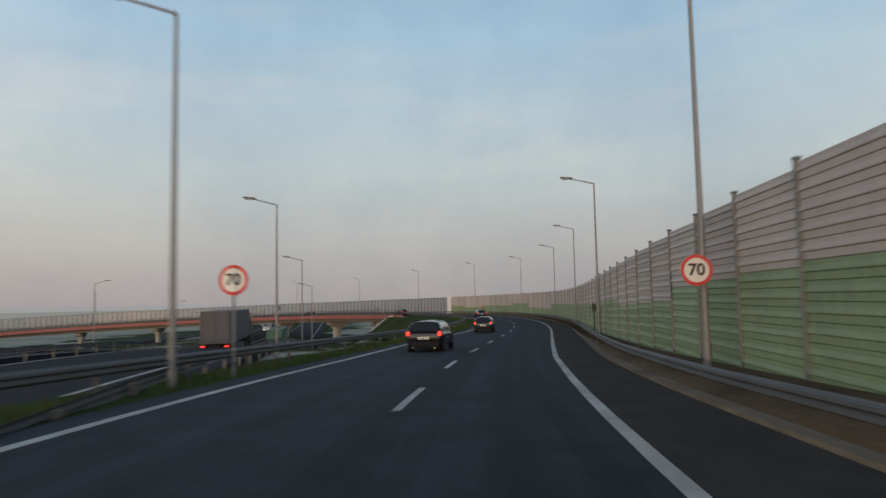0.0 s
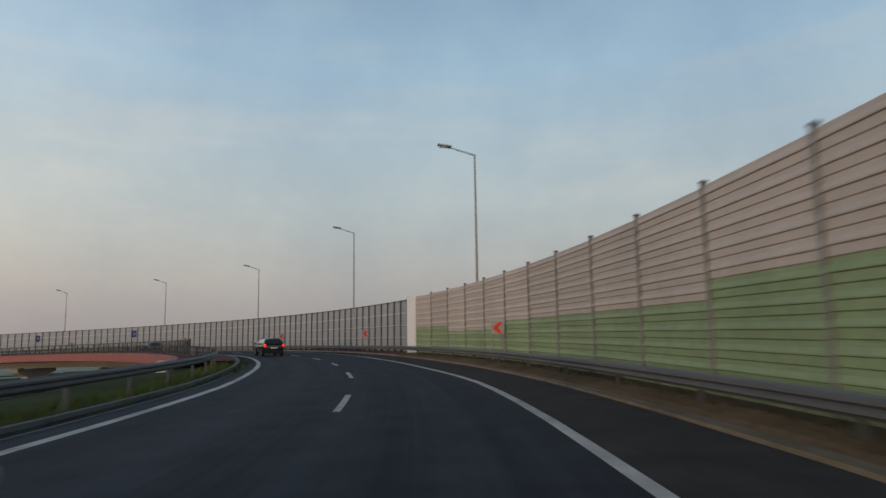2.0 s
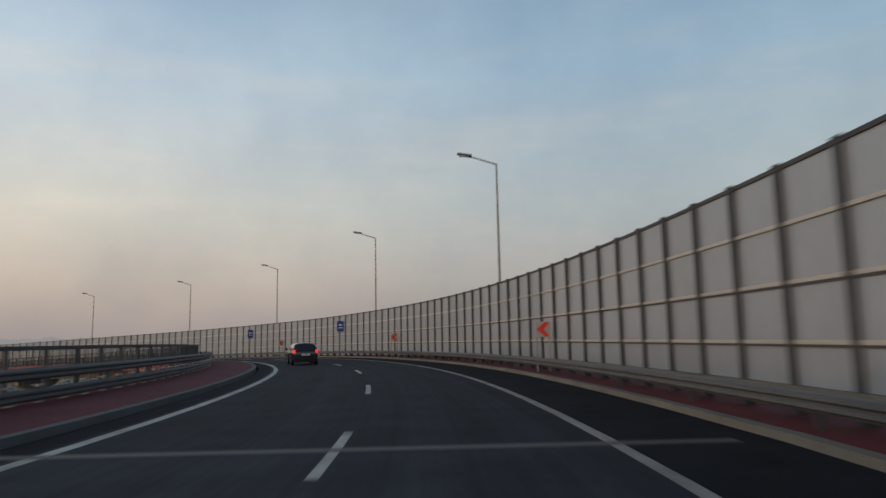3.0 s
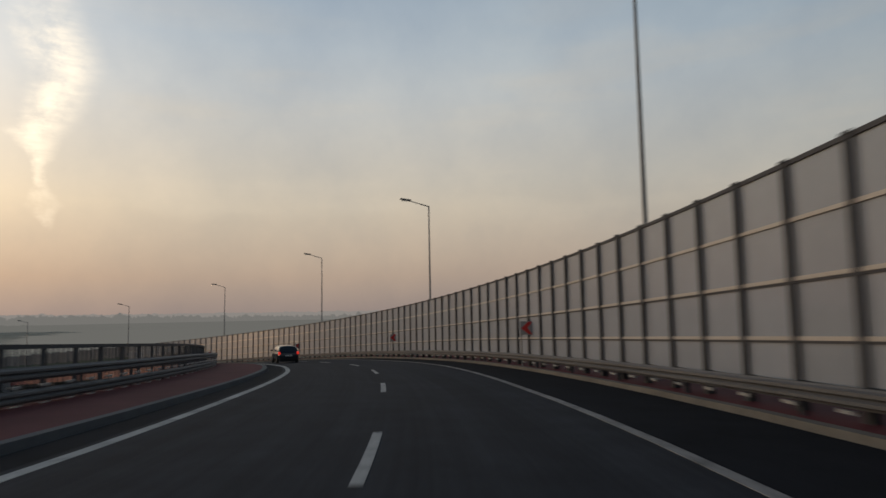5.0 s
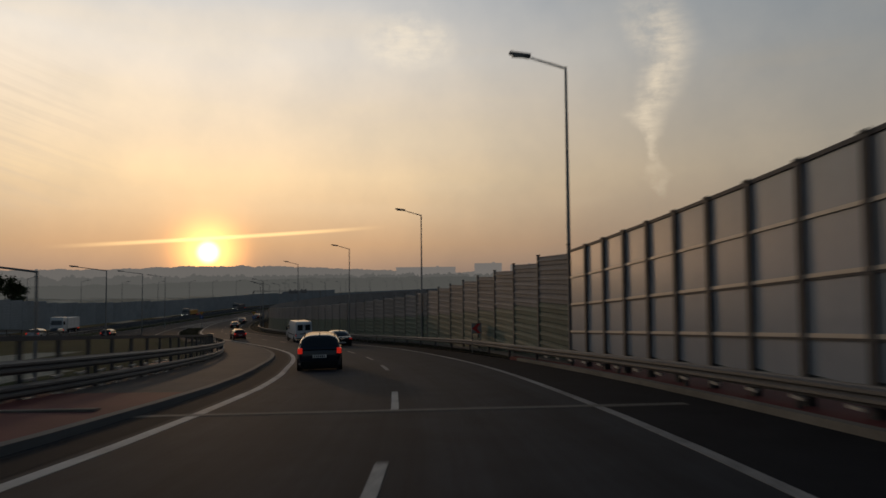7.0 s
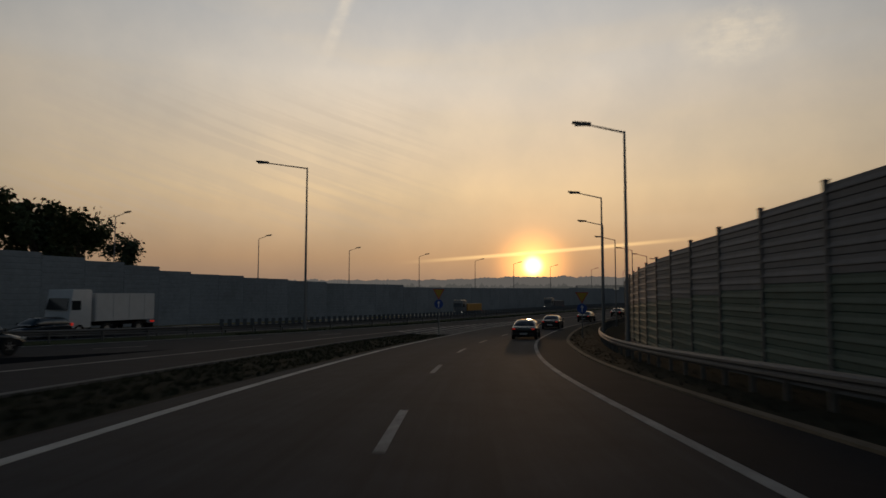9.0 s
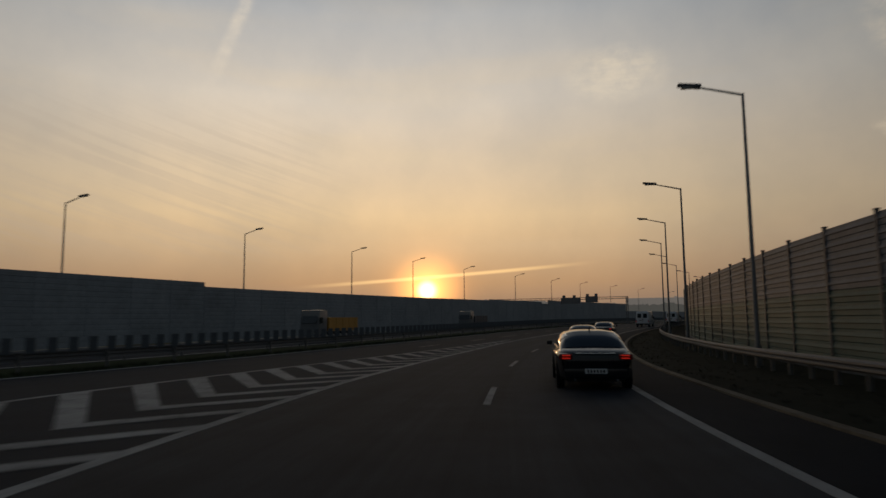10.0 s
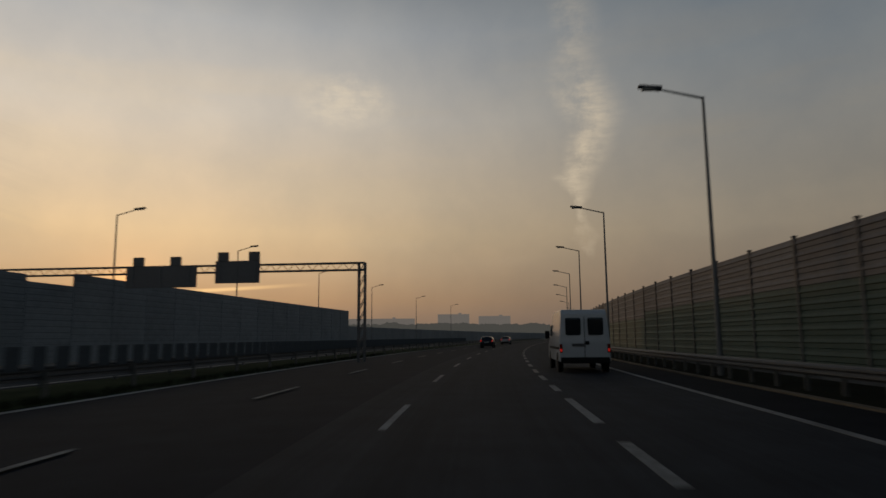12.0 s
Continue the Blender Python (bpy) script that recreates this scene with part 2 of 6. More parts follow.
def glowing(name, colour, strength):
    m = bpy.data.materials.new(name)
    m.use_nodes = True
    b = m.node_tree.nodes["Principled BSDF"]
    b.inputs["Base Color"].default_value = (*colour, 1)
    b.inputs["Emission Color"].default_value = (*colour, 1)
    b.inputs["Emission Strength"].default_value = strength
    b.inputs["Roughness"].default_value = 0.3
    return m


ASPHALT = material("asphalt", (0.023, 0.026, 0.033), 0.85, vary=0.22, grain=14, bump=0.35, stain=0.25, stain_colour=(0.020, 0.021, 0.025), spec=0.07)
ROAD = material("worn_asphalt", (0.0300, 0.0330, 0.0400), 0.85, vary=0.22, grain=14, bump=0.35, stain=0.25, stain_colour=(0.021, 0.022, 0.026), spec=0.12, tracks=True)
# ROAD lightened by a fifth, to brighten the stretch before the bridge
ROAD_LIGHTER = material("lightened_asphalt", (0.0360, 0.0396, 0.0480), 0.85, vary=0.22, grain=14, bump=0.35, stain=0.25, stain_colour=(0.021, 0.022, 0.026), spec=0.12, tracks=True)
JOINT = material("joint_steel", (0.075, 0.073, 0.07), 0.6, metal=0.3, vary=0.2, grain=9)
PAVING = material("grey_paving", (0.068, 0.069, 0.072), 0.85, vary=0.2, grain=7, bump=0.3, stain=0.4, stain_colour=(0.06, 0.058, 0.055), spec=0.1)
PAINT = material("road_paint", (0.46, 0.45, 0.42), 0.75, vary=0.25, grain=9, bump=0.15, stain=0.75, stain_colour=(0.16, 0.155, 0.15), spec=0.2)
KERB = material("kerb_concrete", (0.125, 0.13, 0.135), 0.85, vary=0.15, grain=9, stain=0.4, stain_colour=(0.16, 0.15, 0.13), spec=0.15)
PALE_KERB = material("pale_beige_kerb", (0.175, 0.163, 0.142), 0.85, vary=0.2, grain=9, stain=0.4, stain_colour=(0.12, 0.11, 0.095), spec=0.15)
SAND_KERB = material("sandy_concrete", (0.185, 0.152, 0.112), 0.9, vary=0.3, grain=9, stain=0.4, stain_colour=(0.16, 0.12, 0.08), spec=0.1)
CONCRETE = material("bridge_concrete", (0.37, 0.375, 0.38), 0.85, vary=0.12, grain=4, stain=0.3, stain_colour=(0.22, 0.21, 0.2))
RED_COAT = material("red_resin_coating", (0.125, 0.032, 0.037), 0.8, vary=0.2, grain=10, stain=0.3, stain_colour=(0.09, 0.04, 0.04), spec=0.12)
RED_FASCIA = material("red_fascia_paint", (0.25, 0.085, 0.082), 0.65, vary=0.1, grain=3, stain=0.25, stain_colour=(0.25, 0.07, 0.05))
STEEL = material("galvanised_steel", (0.115, 0.117, 0.120), 0.65, metal=0.25, vary=0.12, grain=6, bump=0.05, stain=0.3, stain_colour=(0.14, 0.14, 0.14))
POLE = material("pole_steel", (0.21, 0.215, 0.22), 0.55, metal=0.4, vary=0.1, grain=5, bump=0.05)
LAMP_HEAD = material("lamp_housing", (0.09, 0.09, 0.10), 0.5, vary=0.1, grain=10, bump=0.05)
LAMP_GLASS = material("lamp_glass", (0.45, 0.45, 0.43), 0.15, vary=0.05, grain=10, bump=0.0)
GREEN = material("green_panel_paint", (0.215, 0.285, 0.150), 0.62, vary=0.16, grain=5, bump=0.1, stain=0.45, stain_colour=(0.17, 0.21, 0.13), island=0.10)
TAUPE = material("taupe_panel_paint", (0.45, 0.395, 0.36), 0.62, vary=0.10, grain=5, bump=0.1, stain=0.25, stain_colour=(0.36, 0.31, 0.28), island=0.08)
# end barrier: panel paints darkened, the wall's shade put into their colour
GREEN_SHADED = material("shaded_green_panel", (0.088, 0.125, 0.106), 0.7, vary=0.16, grain=4, bump=0.12, stain=0.45, stain_colour=(0.08, 0.11, 0.085), island=0.10, spec=0.2)
TAUPE_SHADED = material("shaded_taupe_panel", (0.175, 0.178, 0.188), 0.7, vary=0.14, grain=4, bump=0.12, stain=0.4, stain_colour=(0.15, 0.145, 0.15), island=0.08, spec=0.2)
# copy of PAINT with shade and dust put into a darker colour
PAINT_DIM = material("dimmed_road_paint", (0.31, 0.30, 0.285), 0.8, vary=0.3, grain=9, bump=0.15, stain=0.75, stain_colour=(0.09, 0.088, 0.085), spec=0.15)
# post paint of the end barrier, likewise darkened for shade
POST_SHADED = material("shaded_post_paint", (0.15, 0.152, 0.155), 0.6, vary=0.14, grain=6, spec=0.2)
POST = material("barrier_post_paint", (0.205, 0.205, 0.195), 0.6, vary=0.12, grain=6)
DARK_POST = material("dark_post_paint", (0.062, 0.066, 0.074), 0.6, vary=0.15, grain=6, spec=0.2)
DARK_BLADE = material("dull_grass_blade", (0.040, 0.045, 0.026), 0.9, vary=0.35, grain=2, bump=0.0, spec=0.08)
# zinc lightened as if sunlit, for the plates below the rails
ZINC_SUNLIT = material("sunlit_zinc", (0.34, 0.34, 0.335), 0.45, metal=0.3, vary=0.1, grain=8)
POST_STEEL = material("dull_zinc", (0.14, 0.138, 0.132), 0.6, metal=0.2, vary=0.15, grain=6)
SLAT = material("grey_plastic_slat", (0.11, 0.118, 0.127), 0.6, vary=0.15, grain=6, spec=0.2)
RAIL_TRIM = material("pale_trim_metal", (0.42, 0.40, 0.37), 0.5, metal=0.2, vary=0.1, grain=6)
WHITE_PANEL = material("white_panel_paint", (0.74, 0.75, 0.76), 0.5, vary=0.05, grain=4)
PANE = material("smoky_acrylic", (0.315, 0.348, 0.395), 0.35, spec=0.4, vary=0.06, grain=2, bump=0.02, alpha=0.72, island=0.06)
GRASS_GROUND = material("rough_grass", (0.034, 0.048, 0.018), 0.95, vary=0.4, grain=3.0, bump=0.5, stain=0.5, stain_colour=(0.045, 0.042, 0.022), spec=0.05)
EARTH = material("bare_earth_verge", (0.115, 0.082, 0.052), 0.95, vary=0.35, grain=6, bump=0.5, stain=0.5, stain_colour=(0.055, 0.050, 0.025), spec=0.06)
OLD_SHOULDER = material("worn_brown_asphalt", (0.054, 0.050, 0.047), 0.9, vary=0.22, grain=14, bump=0.35, stain=0.35, stain_colour=(0.030, 0.028, 0.026), spec=0.08)
SHOULDER = material("dark_shoulder_asphalt", (0.016, 0.018, 0.0225), 0.9, vary=0.25, grain=14, bump=0.35, stain=0.3, stain_colour=(0.022, 0.022, 0.022), spec=0.07)
FAR_WALL = material("dull_grey_panel_paint", (0.21, 0.245, 0.275), 0.75, vary=0.14, grain=2.5, bump=0.1, stain=0.35, stain_colour=(0.10, 0.115, 0.12), island=0.05)
DARK_VERGE = material("dark_grassy_earth", (0.022, 0.024, 0.017), 0.95, vary=0.3, grain=12, bump=0.12, stain=0.3, stain_colour=(0.016, 0.021, 0.010), spec=0.04)
DRY_BLADE = material("dry_grass_blade", (0.044, 0.042, 0.031), 0.9, vary=0.35, grain=2, bump=0.0, spec=0.08)
BLADE = material("grass_blade", (0.055, 0.08, 0.025), 0.8, vary=0.3, grain=2, bump=0.0, spec=0.1)
SIGN_RED = material("sign_red", (0.55, 0.035, 0.03), 0.45, vary=0.06, grain=6, bump=0.0)
SIGN_WHITE = material("sign_white", (0.70, 0.70, 0.68), 0.45, vary=0.05, grain=6, bump=0.0)
SIGN_BOARD = material("sign_grey_board", (0.30, 0.295, 0.29), 0.5, vary=0.08, grain=6, bump=0.0)
SIGN_BLUE = material("sign_blue", (0.02, 0.07, 0.32), 0.45, vary=0.06, grain=6, bump=0.0)
SIGN_YELLOW = material("sign_yellow", (0.50, 0.32, 0.03), 0.45, vary=0.06, grain=6, bump=0.0)
SIGN_BLACK = material("sign_black", (0.02, 0.02, 0.02), 0.5, vary=0.06, grain=6, bump=0.0)
SIGN_BACK = material("sign_back_grey", (0.16, 0.16, 0.165), 0.5, metal=0.3, vary=0.08, grain=6)
RUBBER = material("rubber", (0.018, 0.018, 0.018), 0.85, vary=0.15, grain=20)
RIM = material("alloy_rim", (0.42, 0.42, 0.43), 0.35, metal=0.8, vary=0.06, grain=20)
SIDE_GLASS = material("side_glass", (0.05, 0.05, 0.045), 0.05, vary=0.05, grain=2, bump=0.0, spec=1.0, coat=0.8)
RED_LENS = material("red_lamp_lens", (0.16, 0.008, 0.006), 0.18, vary=0.06, grain=6, bump=0.0)
CAR_GLASS = material("tinted_glass", (0.02, 0.024, 0.028), 0.06, vary=0.05, grain=2, bump=0.0)
DARK_GREEN = material("dark_green_paint", (0.025, 0.038, 0.030), 0.6, vary=0.12, grain=10, spec=0.3)
BLACK_TRIM = material("black_plastic", (0.016, 0.016, 0.017), 0.75, vary=0.1, grain=20, spec=0.15)
CHROME = material("chrome_trim", (0.6, 0.6, 0.6), 0.15, metal=1.0, vary=0.03, grain=10, bump=0.0)
TAIL = glowing("lit_tail_lamp", (0.9, 0.03, 0.015), 0.85)
HEAD = glowing("lit_headlamp", (1.0, 0.93, 0.8), 9.0)


def car_paint(name, c):
    return material(name, c, 0.17, vary=0.05, grain=3, bump=0.0, coat=0.15, spec=0.35, stain=0.15, stain_colour=tuple(v * 0.7 + 0.02 for v in c))


PAINT_BLACK = car_paint("black_car_paint", (0.014, 0.014, 0.016))
PAINT_NAVY = car_paint("dark_blue_car_paint", (0.018, 0.024, 0.034))
PAINT_WHITE = car_paint("white_car_paint", (0.62, 0.63, 0.64))
PAINT_SILVER = car_paint("silver_car_paint", (0.38, 0.39, 0.40))
# grey that carries the shade on a pale lorry cab
PAINT_CAB_SHADED = car_paint("shaded_cab_paint", (0.17, 0.175, 0.18))
PAINT_RED = car_paint("red_car_paint", (0.20, 0.02, 0.02))
TARP_DARK = material("dark_tarpaulin", (0.055, 0.06, 0.075), 0.6, vary=0.1, grain=2, bump=0.2)
TARP_GREEN = material("green_tarpaulin", (0.03, 0.10, 0.075), 0.6, vary=0.1, grain=2, bump=0.2)
TARP_WHITE = material("white_tarpaulin", (0.6, 0.6, 0.6), 0.6, vary=0.06, grain=2, bump=0.2)
TIPPER = material("yellow_tipper_paint", (0.45, 0.22, 0.03), 0.6, vary=0.15, grain=4)
BARK = material("bark", (0.07, 0.055, 0.04), 0.9, vary=0.3, grain=8, bump=0.5)
LEAF = material("tree_leaves", (0.05, 0.07, 0.025), 0.8, vary=0.35, grain=1.5, bump=0.0)
# far blocks glow in a haze colour
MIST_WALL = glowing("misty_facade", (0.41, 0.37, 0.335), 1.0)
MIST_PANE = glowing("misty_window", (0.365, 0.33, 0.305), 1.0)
# distant country and fields: morning haze painted in as a glow
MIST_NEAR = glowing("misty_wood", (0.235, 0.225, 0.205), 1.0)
# field ground lightened so that its base colour carries the haze
FIELD = material("hazed_field", (0.30, 0.30, 0.25), 0.95, vary=0.25, grain=0.5, bump=0.3, stain=0.4, stain_colour=(0.19, 0.20, 0.15), spec=0.05)
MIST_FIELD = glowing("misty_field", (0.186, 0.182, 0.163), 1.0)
# dimmer copy of the mist glow for the side away from the sun
MIST_AWAY = glowing("dim_side_mist", (0.25, 0.24, 0.24), 1.0)
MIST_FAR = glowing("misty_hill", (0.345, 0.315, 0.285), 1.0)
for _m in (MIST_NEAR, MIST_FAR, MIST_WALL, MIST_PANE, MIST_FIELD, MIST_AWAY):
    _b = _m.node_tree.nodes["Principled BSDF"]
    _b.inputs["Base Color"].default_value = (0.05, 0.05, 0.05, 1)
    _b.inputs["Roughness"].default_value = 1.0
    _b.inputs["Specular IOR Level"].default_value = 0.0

# ---------------------------------------------------------------- mesh helpers


def part(name, bm, mat, parent=None, label="", smooth_faces=False):
    """Links a bmesh (true metres) as one mesh object, under a thing where one is given."""
    if U != 1.0:
        bmesh.ops.scale(bm, vec=(U, U, U), verts=bm.verts)
    me = bpy.data.meshes.new(name)
    bm.to_mesh(me)
    bm.free()
    for m in (mat if isinstance(mat, (list, tuple)) else [mat]):
        me.materials.append(m)
    if smooth_faces:
        me.shade_smooth()
        me.set_sharp_from_angle(angle=radians(35))
    ob = new(name, me)
    ob.parent = parent
    if label:
        tagged(ob, label)
    return ob


def piece(name, me, parent, m):
    """One more object on a shared mesh."""
    ob = new(name, me)
    ob.parent = parent
    ob.matrix_basis = m
    return ob


def empty(name, m=None):
    ob = new(name)
    ob.empty_display_size = 0.2
    if m is not None:
        ob.matrix_basis = m
    return ob


def place(x, y, z, rz=0.0, rx=0.0):
    return pose(U * x, U * y, U * z, rx, 0, rz)


def add_box(bm, cx, cy, cz, sx, sy, sz, bevel=0.0, mat=0, m=None):
    r = bmesh.ops.create_cube(bm, size=1.0)
    vs = r["verts"]
    bmesh.ops.scale(bm, vec=(sx, sy, sz), verts=vs)
    bmesh.ops.translate(bm, vec=(cx, cy, cz), verts=vs)
    fs = {f for v in vs for f in v.link_faces}
    for f in fs:
        f.material_index = mat
    if bevel:
        es = list({e for v in vs for e in v.link_edges})
        r2 = bmesh.ops.bevel(bm, geom=es, offset=bevel, segments=2, profile=0.7, affect="EDGES")
        vs = list({v for f in r2["faces"] for v in f.verts} | {v for v in vs if v.is_valid})
        for f in r2["faces"]:
            f.material_index = mat
    if m is not None:
        bmesh.ops.transform(bm, matrix=m, verts=vs)
    return vs


def add_tube(bm, a, b, r1, r2=None, seg=10, caps=True, mat=0):
    """A tapered tube from a to b."""
    a, b = Vector(a), Vector(b)
    r2 = r1 if r2 is None else r2
    d = b - a
    m = Matrix.Translation((a + b) / 2) @ d.to_track_quat("Z", "Y").to_matrix().to_4x4()
    r = bmesh.ops.create_cone(bm, cap_ends=caps, segments=seg, radius1=r1, radius2=max(r2, 1e-4), depth=d.length, matrix=m)
    for v in r["verts"]:
        for f in v.link_faces:
            f.material_index = mat
    return r["verts"]


def box_bm(*args, **kw):
    bm = bmesh.new()
    add_box(bm, *args, **kw)
    return bm


def tube_bm(*args, **kw):
    bm = bmesh.new()
    add_tube(bm, *args, **kw)
    return bm


def prism(outline, depth):
    """A plate with the given outline (x, z), 'depth' thick along y, centred."""
    bm = bmesh.new()
    f = bm.faces.new([bm.verts.new((x, -depth / 2, z)) for x, z in outline])
    r = bmesh.ops.extrude_face_region(bm, geom=[f])
    bmesh.ops.translate(bm, vec=(0, depth, 0), verts=[v for v in r["geom"] if isinstance(v, bmesh.types.BMVert)])
    bmesh.ops.recalc_face_normals(bm, faces=bm.faces)
    return bm


# ---------------------------------------------------------------- the ramp's alignment
# distance along the line between the two lanes, and its heading in degrees
ALIGN = [(-160, 48.39), (-60, 45.64), (0, 38.42), (30, 31.98), (60, 31.54), (90, 35.85), (120, 45.96), (150, 59.03), (180, 74.87), (210, 87.32), (240, 102.65), (270, 120.2), (300, 136.65), (330, 149.12), (360, 161.18), (390, 176.04), (420, 191.37), (450, 202.26), (480, 209.86), (510, 213.27), (525, 211.26), (540, 207.1), (555, 202.93), (570, 199.99), (585, 196.42), (600, 192.19), (615, 188.4), (630, 185.55), (678, 177.87), (754, 171.36), (894, 166.06), (1294, 150.1)]
LEVEL = [(-160, 16.71), (0, 16.66), (30, 15.64), (60, 14.88), (90, 14.55), (120, 14.44), (150, 14.25), (180, 13.96), (210, 13.58), (240, 13.05), (270, 12.27), (300, 11.28), (315, 10.67), (330, 10.04), (345, 9.23), (360, 8.36), (375, 7.32), (390, 6.23), (405, 5.08), (420, 3.92), (435, 2.77), (450, 1.65), (465, 0.59), (480, -0.41), (495, -1.27), (510, -2.1), (540, -3.43), (570, -4.28), (600, -4.58), (630, -4.57), (660, -4.45), (690, -4.28), (1300, -4.28)]
STEP = 1.0


class Line:
    """A road's line in plan and height; l is metres to the right of it."""

    def __init__(self, x0, y0, heads, levels, s_at):
        self.s = np.arange(heads[0][0], heads[-1][0] + STEP / 2, STEP)
        h = np.radians(np.interp(self.s, *np.array(heads, float).T))
        k = np.ones(13) / 13
        h = np.convolve(np.pad(h, 6, mode="edge"), k, "valid")
        self.h = h
        mid = (h[1:] + h[:-1]) / 2
        x = np.concatenate([[0], np.cumsum(np.cos(mid) * STEP)])
        y = np.concatenate([[0], np.cumsum(np.sin(mid) * STEP)])
        self.x = x - np.interp(s_at, self.s, x) + x0
        self.y = y - np.interp(s_at, self.s, y) + y0
        z = np.interp(self.s, *np.array(levels, float).T)
        k = np.ones(17) / 17
        self.z = np.convolve(np.pad(z, 8, mode="edge"), k, "valid")

    def at(self, s, l=0.0, h=0.0):
        x, y, z, a = (float(np.interp(s, self.s, v)) for v in (self.x, self.y, self.z, self.h))
        return Vector((x + math.sin(a) * l, y - math.cos(a) * l, z + h))

    def heading(self, s):
        return math.degrees(float(np.interp(s, self.s, self.h)))

    def frame_at(self, s, l=0.0, h=0.0, turn=0.0):
        """A pose with y along the road and x to its right."""
        p = self.at(s, l, h)
        return place(p.x, p.y, p.z, self.heading(s) - 90 + turn)


RAMP = Line(-0.25, 2.00, ALIGN, LEVEL, 0.0)


def sweep(line, s0, s1, profile, step=4.0, offset=None, caps=True):
    """Carries an open or closed profile of (l, h) along a line. offset(s) shifts it sideways."""
    bm = bmesh.new()
    n = max(2, int(round((s1 - s0) / step)) + 1)
    rows = []
    for s in np.linspace(s0, s1, n):
        o = offset(s) if offset else 0.0
        rows.append([bm.verts.new(line.at(s, l + o, h)) for l, h in profile])
    for a, b in zip(rows, rows[1:]):
        for i in range(len(profile) - 1):
            bm.faces.new((a[i], b[i], b[i + 1], a[i + 1]))
    if caps and len(profile) > 3:
        bm.faces.new(rows[0])
        bm.faces.new(rows[-1][::-1])
    bmesh.ops.recalc_face_normals(bm, faces=bm.faces)
    return bm


def bar(l0, l1, h0, h1):
    """A closed rectangular profile."""
    return [(l0, h0), (l0, h1), (l1, h1), (l1, h0), (l0, h0)]


DRIFT = [(-160, 0), (0, 0), (8, 0.28), (14, 0.32), (25, 0.2), (60, 0.28), (100, 0.3), (116, 0.0), (128, -0.25), (142, -0.25), (150, -0.5), (158, -0.6), (168, -0.5), (182, 0), (312, 0), (327, 0.4), (337, 0.3), (352, -0.25), (364, -0.3), (384, -0.5), (392, -0.45), (402, -0.25), (412, -0.1), (421, 0), (430, 0.25), (436, 0.32), (452, 0.6), (476, 0.45), (520, 0), (545, -0.5), (585, -0.6), (606, -0.5), (632, -0.4), (650, -0.25), (662, -0.3), (672, -0.42), (690, -0.25), (720, 0), (1300, 0)]
EDGE_R = [(-160, 5.5), (12, 5.5), (24, 5.7), (40, 6.1), (66, 6.4), (78, 6.6), (100, 6.55), (116, 6.2), (128, 5.9), (157, 5.25), (168, 5.45), (187, 6.15), (302, 6.3), (330, 6.35), (388, 6.3), (416, 6.3), (436, 6.35), (480, 6.4), (505, 6.1), (547, 5.25), (558, 4.9), (592, 4.5), (640, 4.9), (690, 5.1), (1300, 5.1)]


def drift(s):
    """Sideways shift of the painted lanes off the line, to fit the camera's view."""
    return float(np.interp(s, *np.array(DRIFT, float).T))


def edge_r(s):
    """Right edge of the asphalt."""
    return float(np.interp(s, *np.array(EDGE_R, float).T))


def ribbon(line, s0, s1, profile, step=3.0):
    """Like sweep, with a profile that changes along the way: profile(s) -> [(l, h), ...]."""
    bm = bmesh.new()
    rows = [[bm.verts.new(line.at(s, l, h)) for l, h in profile(s)] for s in np.linspace(s0, s1, max(2, int(round((s1 - s0) / step)) + 1))]
    for a, b in zip(rows, rows[1:]):
        for i in range(len(a) - 1):
            bm.faces.new((a[i], b[i], b[i + 1], a[i + 1]))
    uv = bm.loops.layers.uv.new("road")
    where = {}
    for s, row in zip(np.linspace(s0, s1, len(rows)), rows):
        for v, (l, h) in zip(row, profile(s)):
            where[v] = (l, s)
    for f in bm.faces:
        for k in f.loops:
            k[uv].uv = where[k.vert]
    bmesh.ops.recalc_face_normals(bm, faces=bm.faces)
    return bm


def right_line(s):
    """Offset of the right edge line, fitted to the camera's view along the ramp."""
    return drift(s) + float(np.interp(s, [-10, 8, 14, 20, 30, 45, 66, 80, 100, 140, 152, 166, 182, 520, 545, 560, 590, 625, 637, 651, 660, 673, 690], [-0.3, -0.53, -0.42, -0.22, -0.08, 0, 0.08, 0.12, 0, 0, -0.3, -0.3, 0, 0, -0.05, -0.45, -0.40, -0.4, -0.55, -0.7, -0.55, -0.65, -0.42]))


def left_line(s):
    """Offset of the left edge line and of the kerb beside it."""
    return drift(s) + float(np.interp(s, [0, 8, 14, 24, 38, 46, 60, 75, 100, 111, 122, 404, 412, 424, 434], [-0.05, -0.43, -0.54, -0.45, -0.85, -0.95, -0.45, 0, 0.1, 0.45, 0, 0, 0.35, 0.35, 0]))


# ---------------------------------------------------------------- the other roads
# the motorway that passes under the bridge, and the one that the ramp joins
MOTOR_A = Line(13.7, 47.5, [(-400, 50), (500, 50)], [(-400, 16.46), (-60, 16.06), (-25, 15.66), (0, 14.86), (15, 14.26), (35, 12.86), (65, 10.46), (110, 7.66), (160, 6.76), (500, 6.26)], 0.0)
MEDIAN = [(545, -27.0), (560, -25.0), (571, -23.6), (585, -20.8), (600, -18.4), (620, -16.7), (637, -16.1), (660, -16.2), (1290, -16.2)]


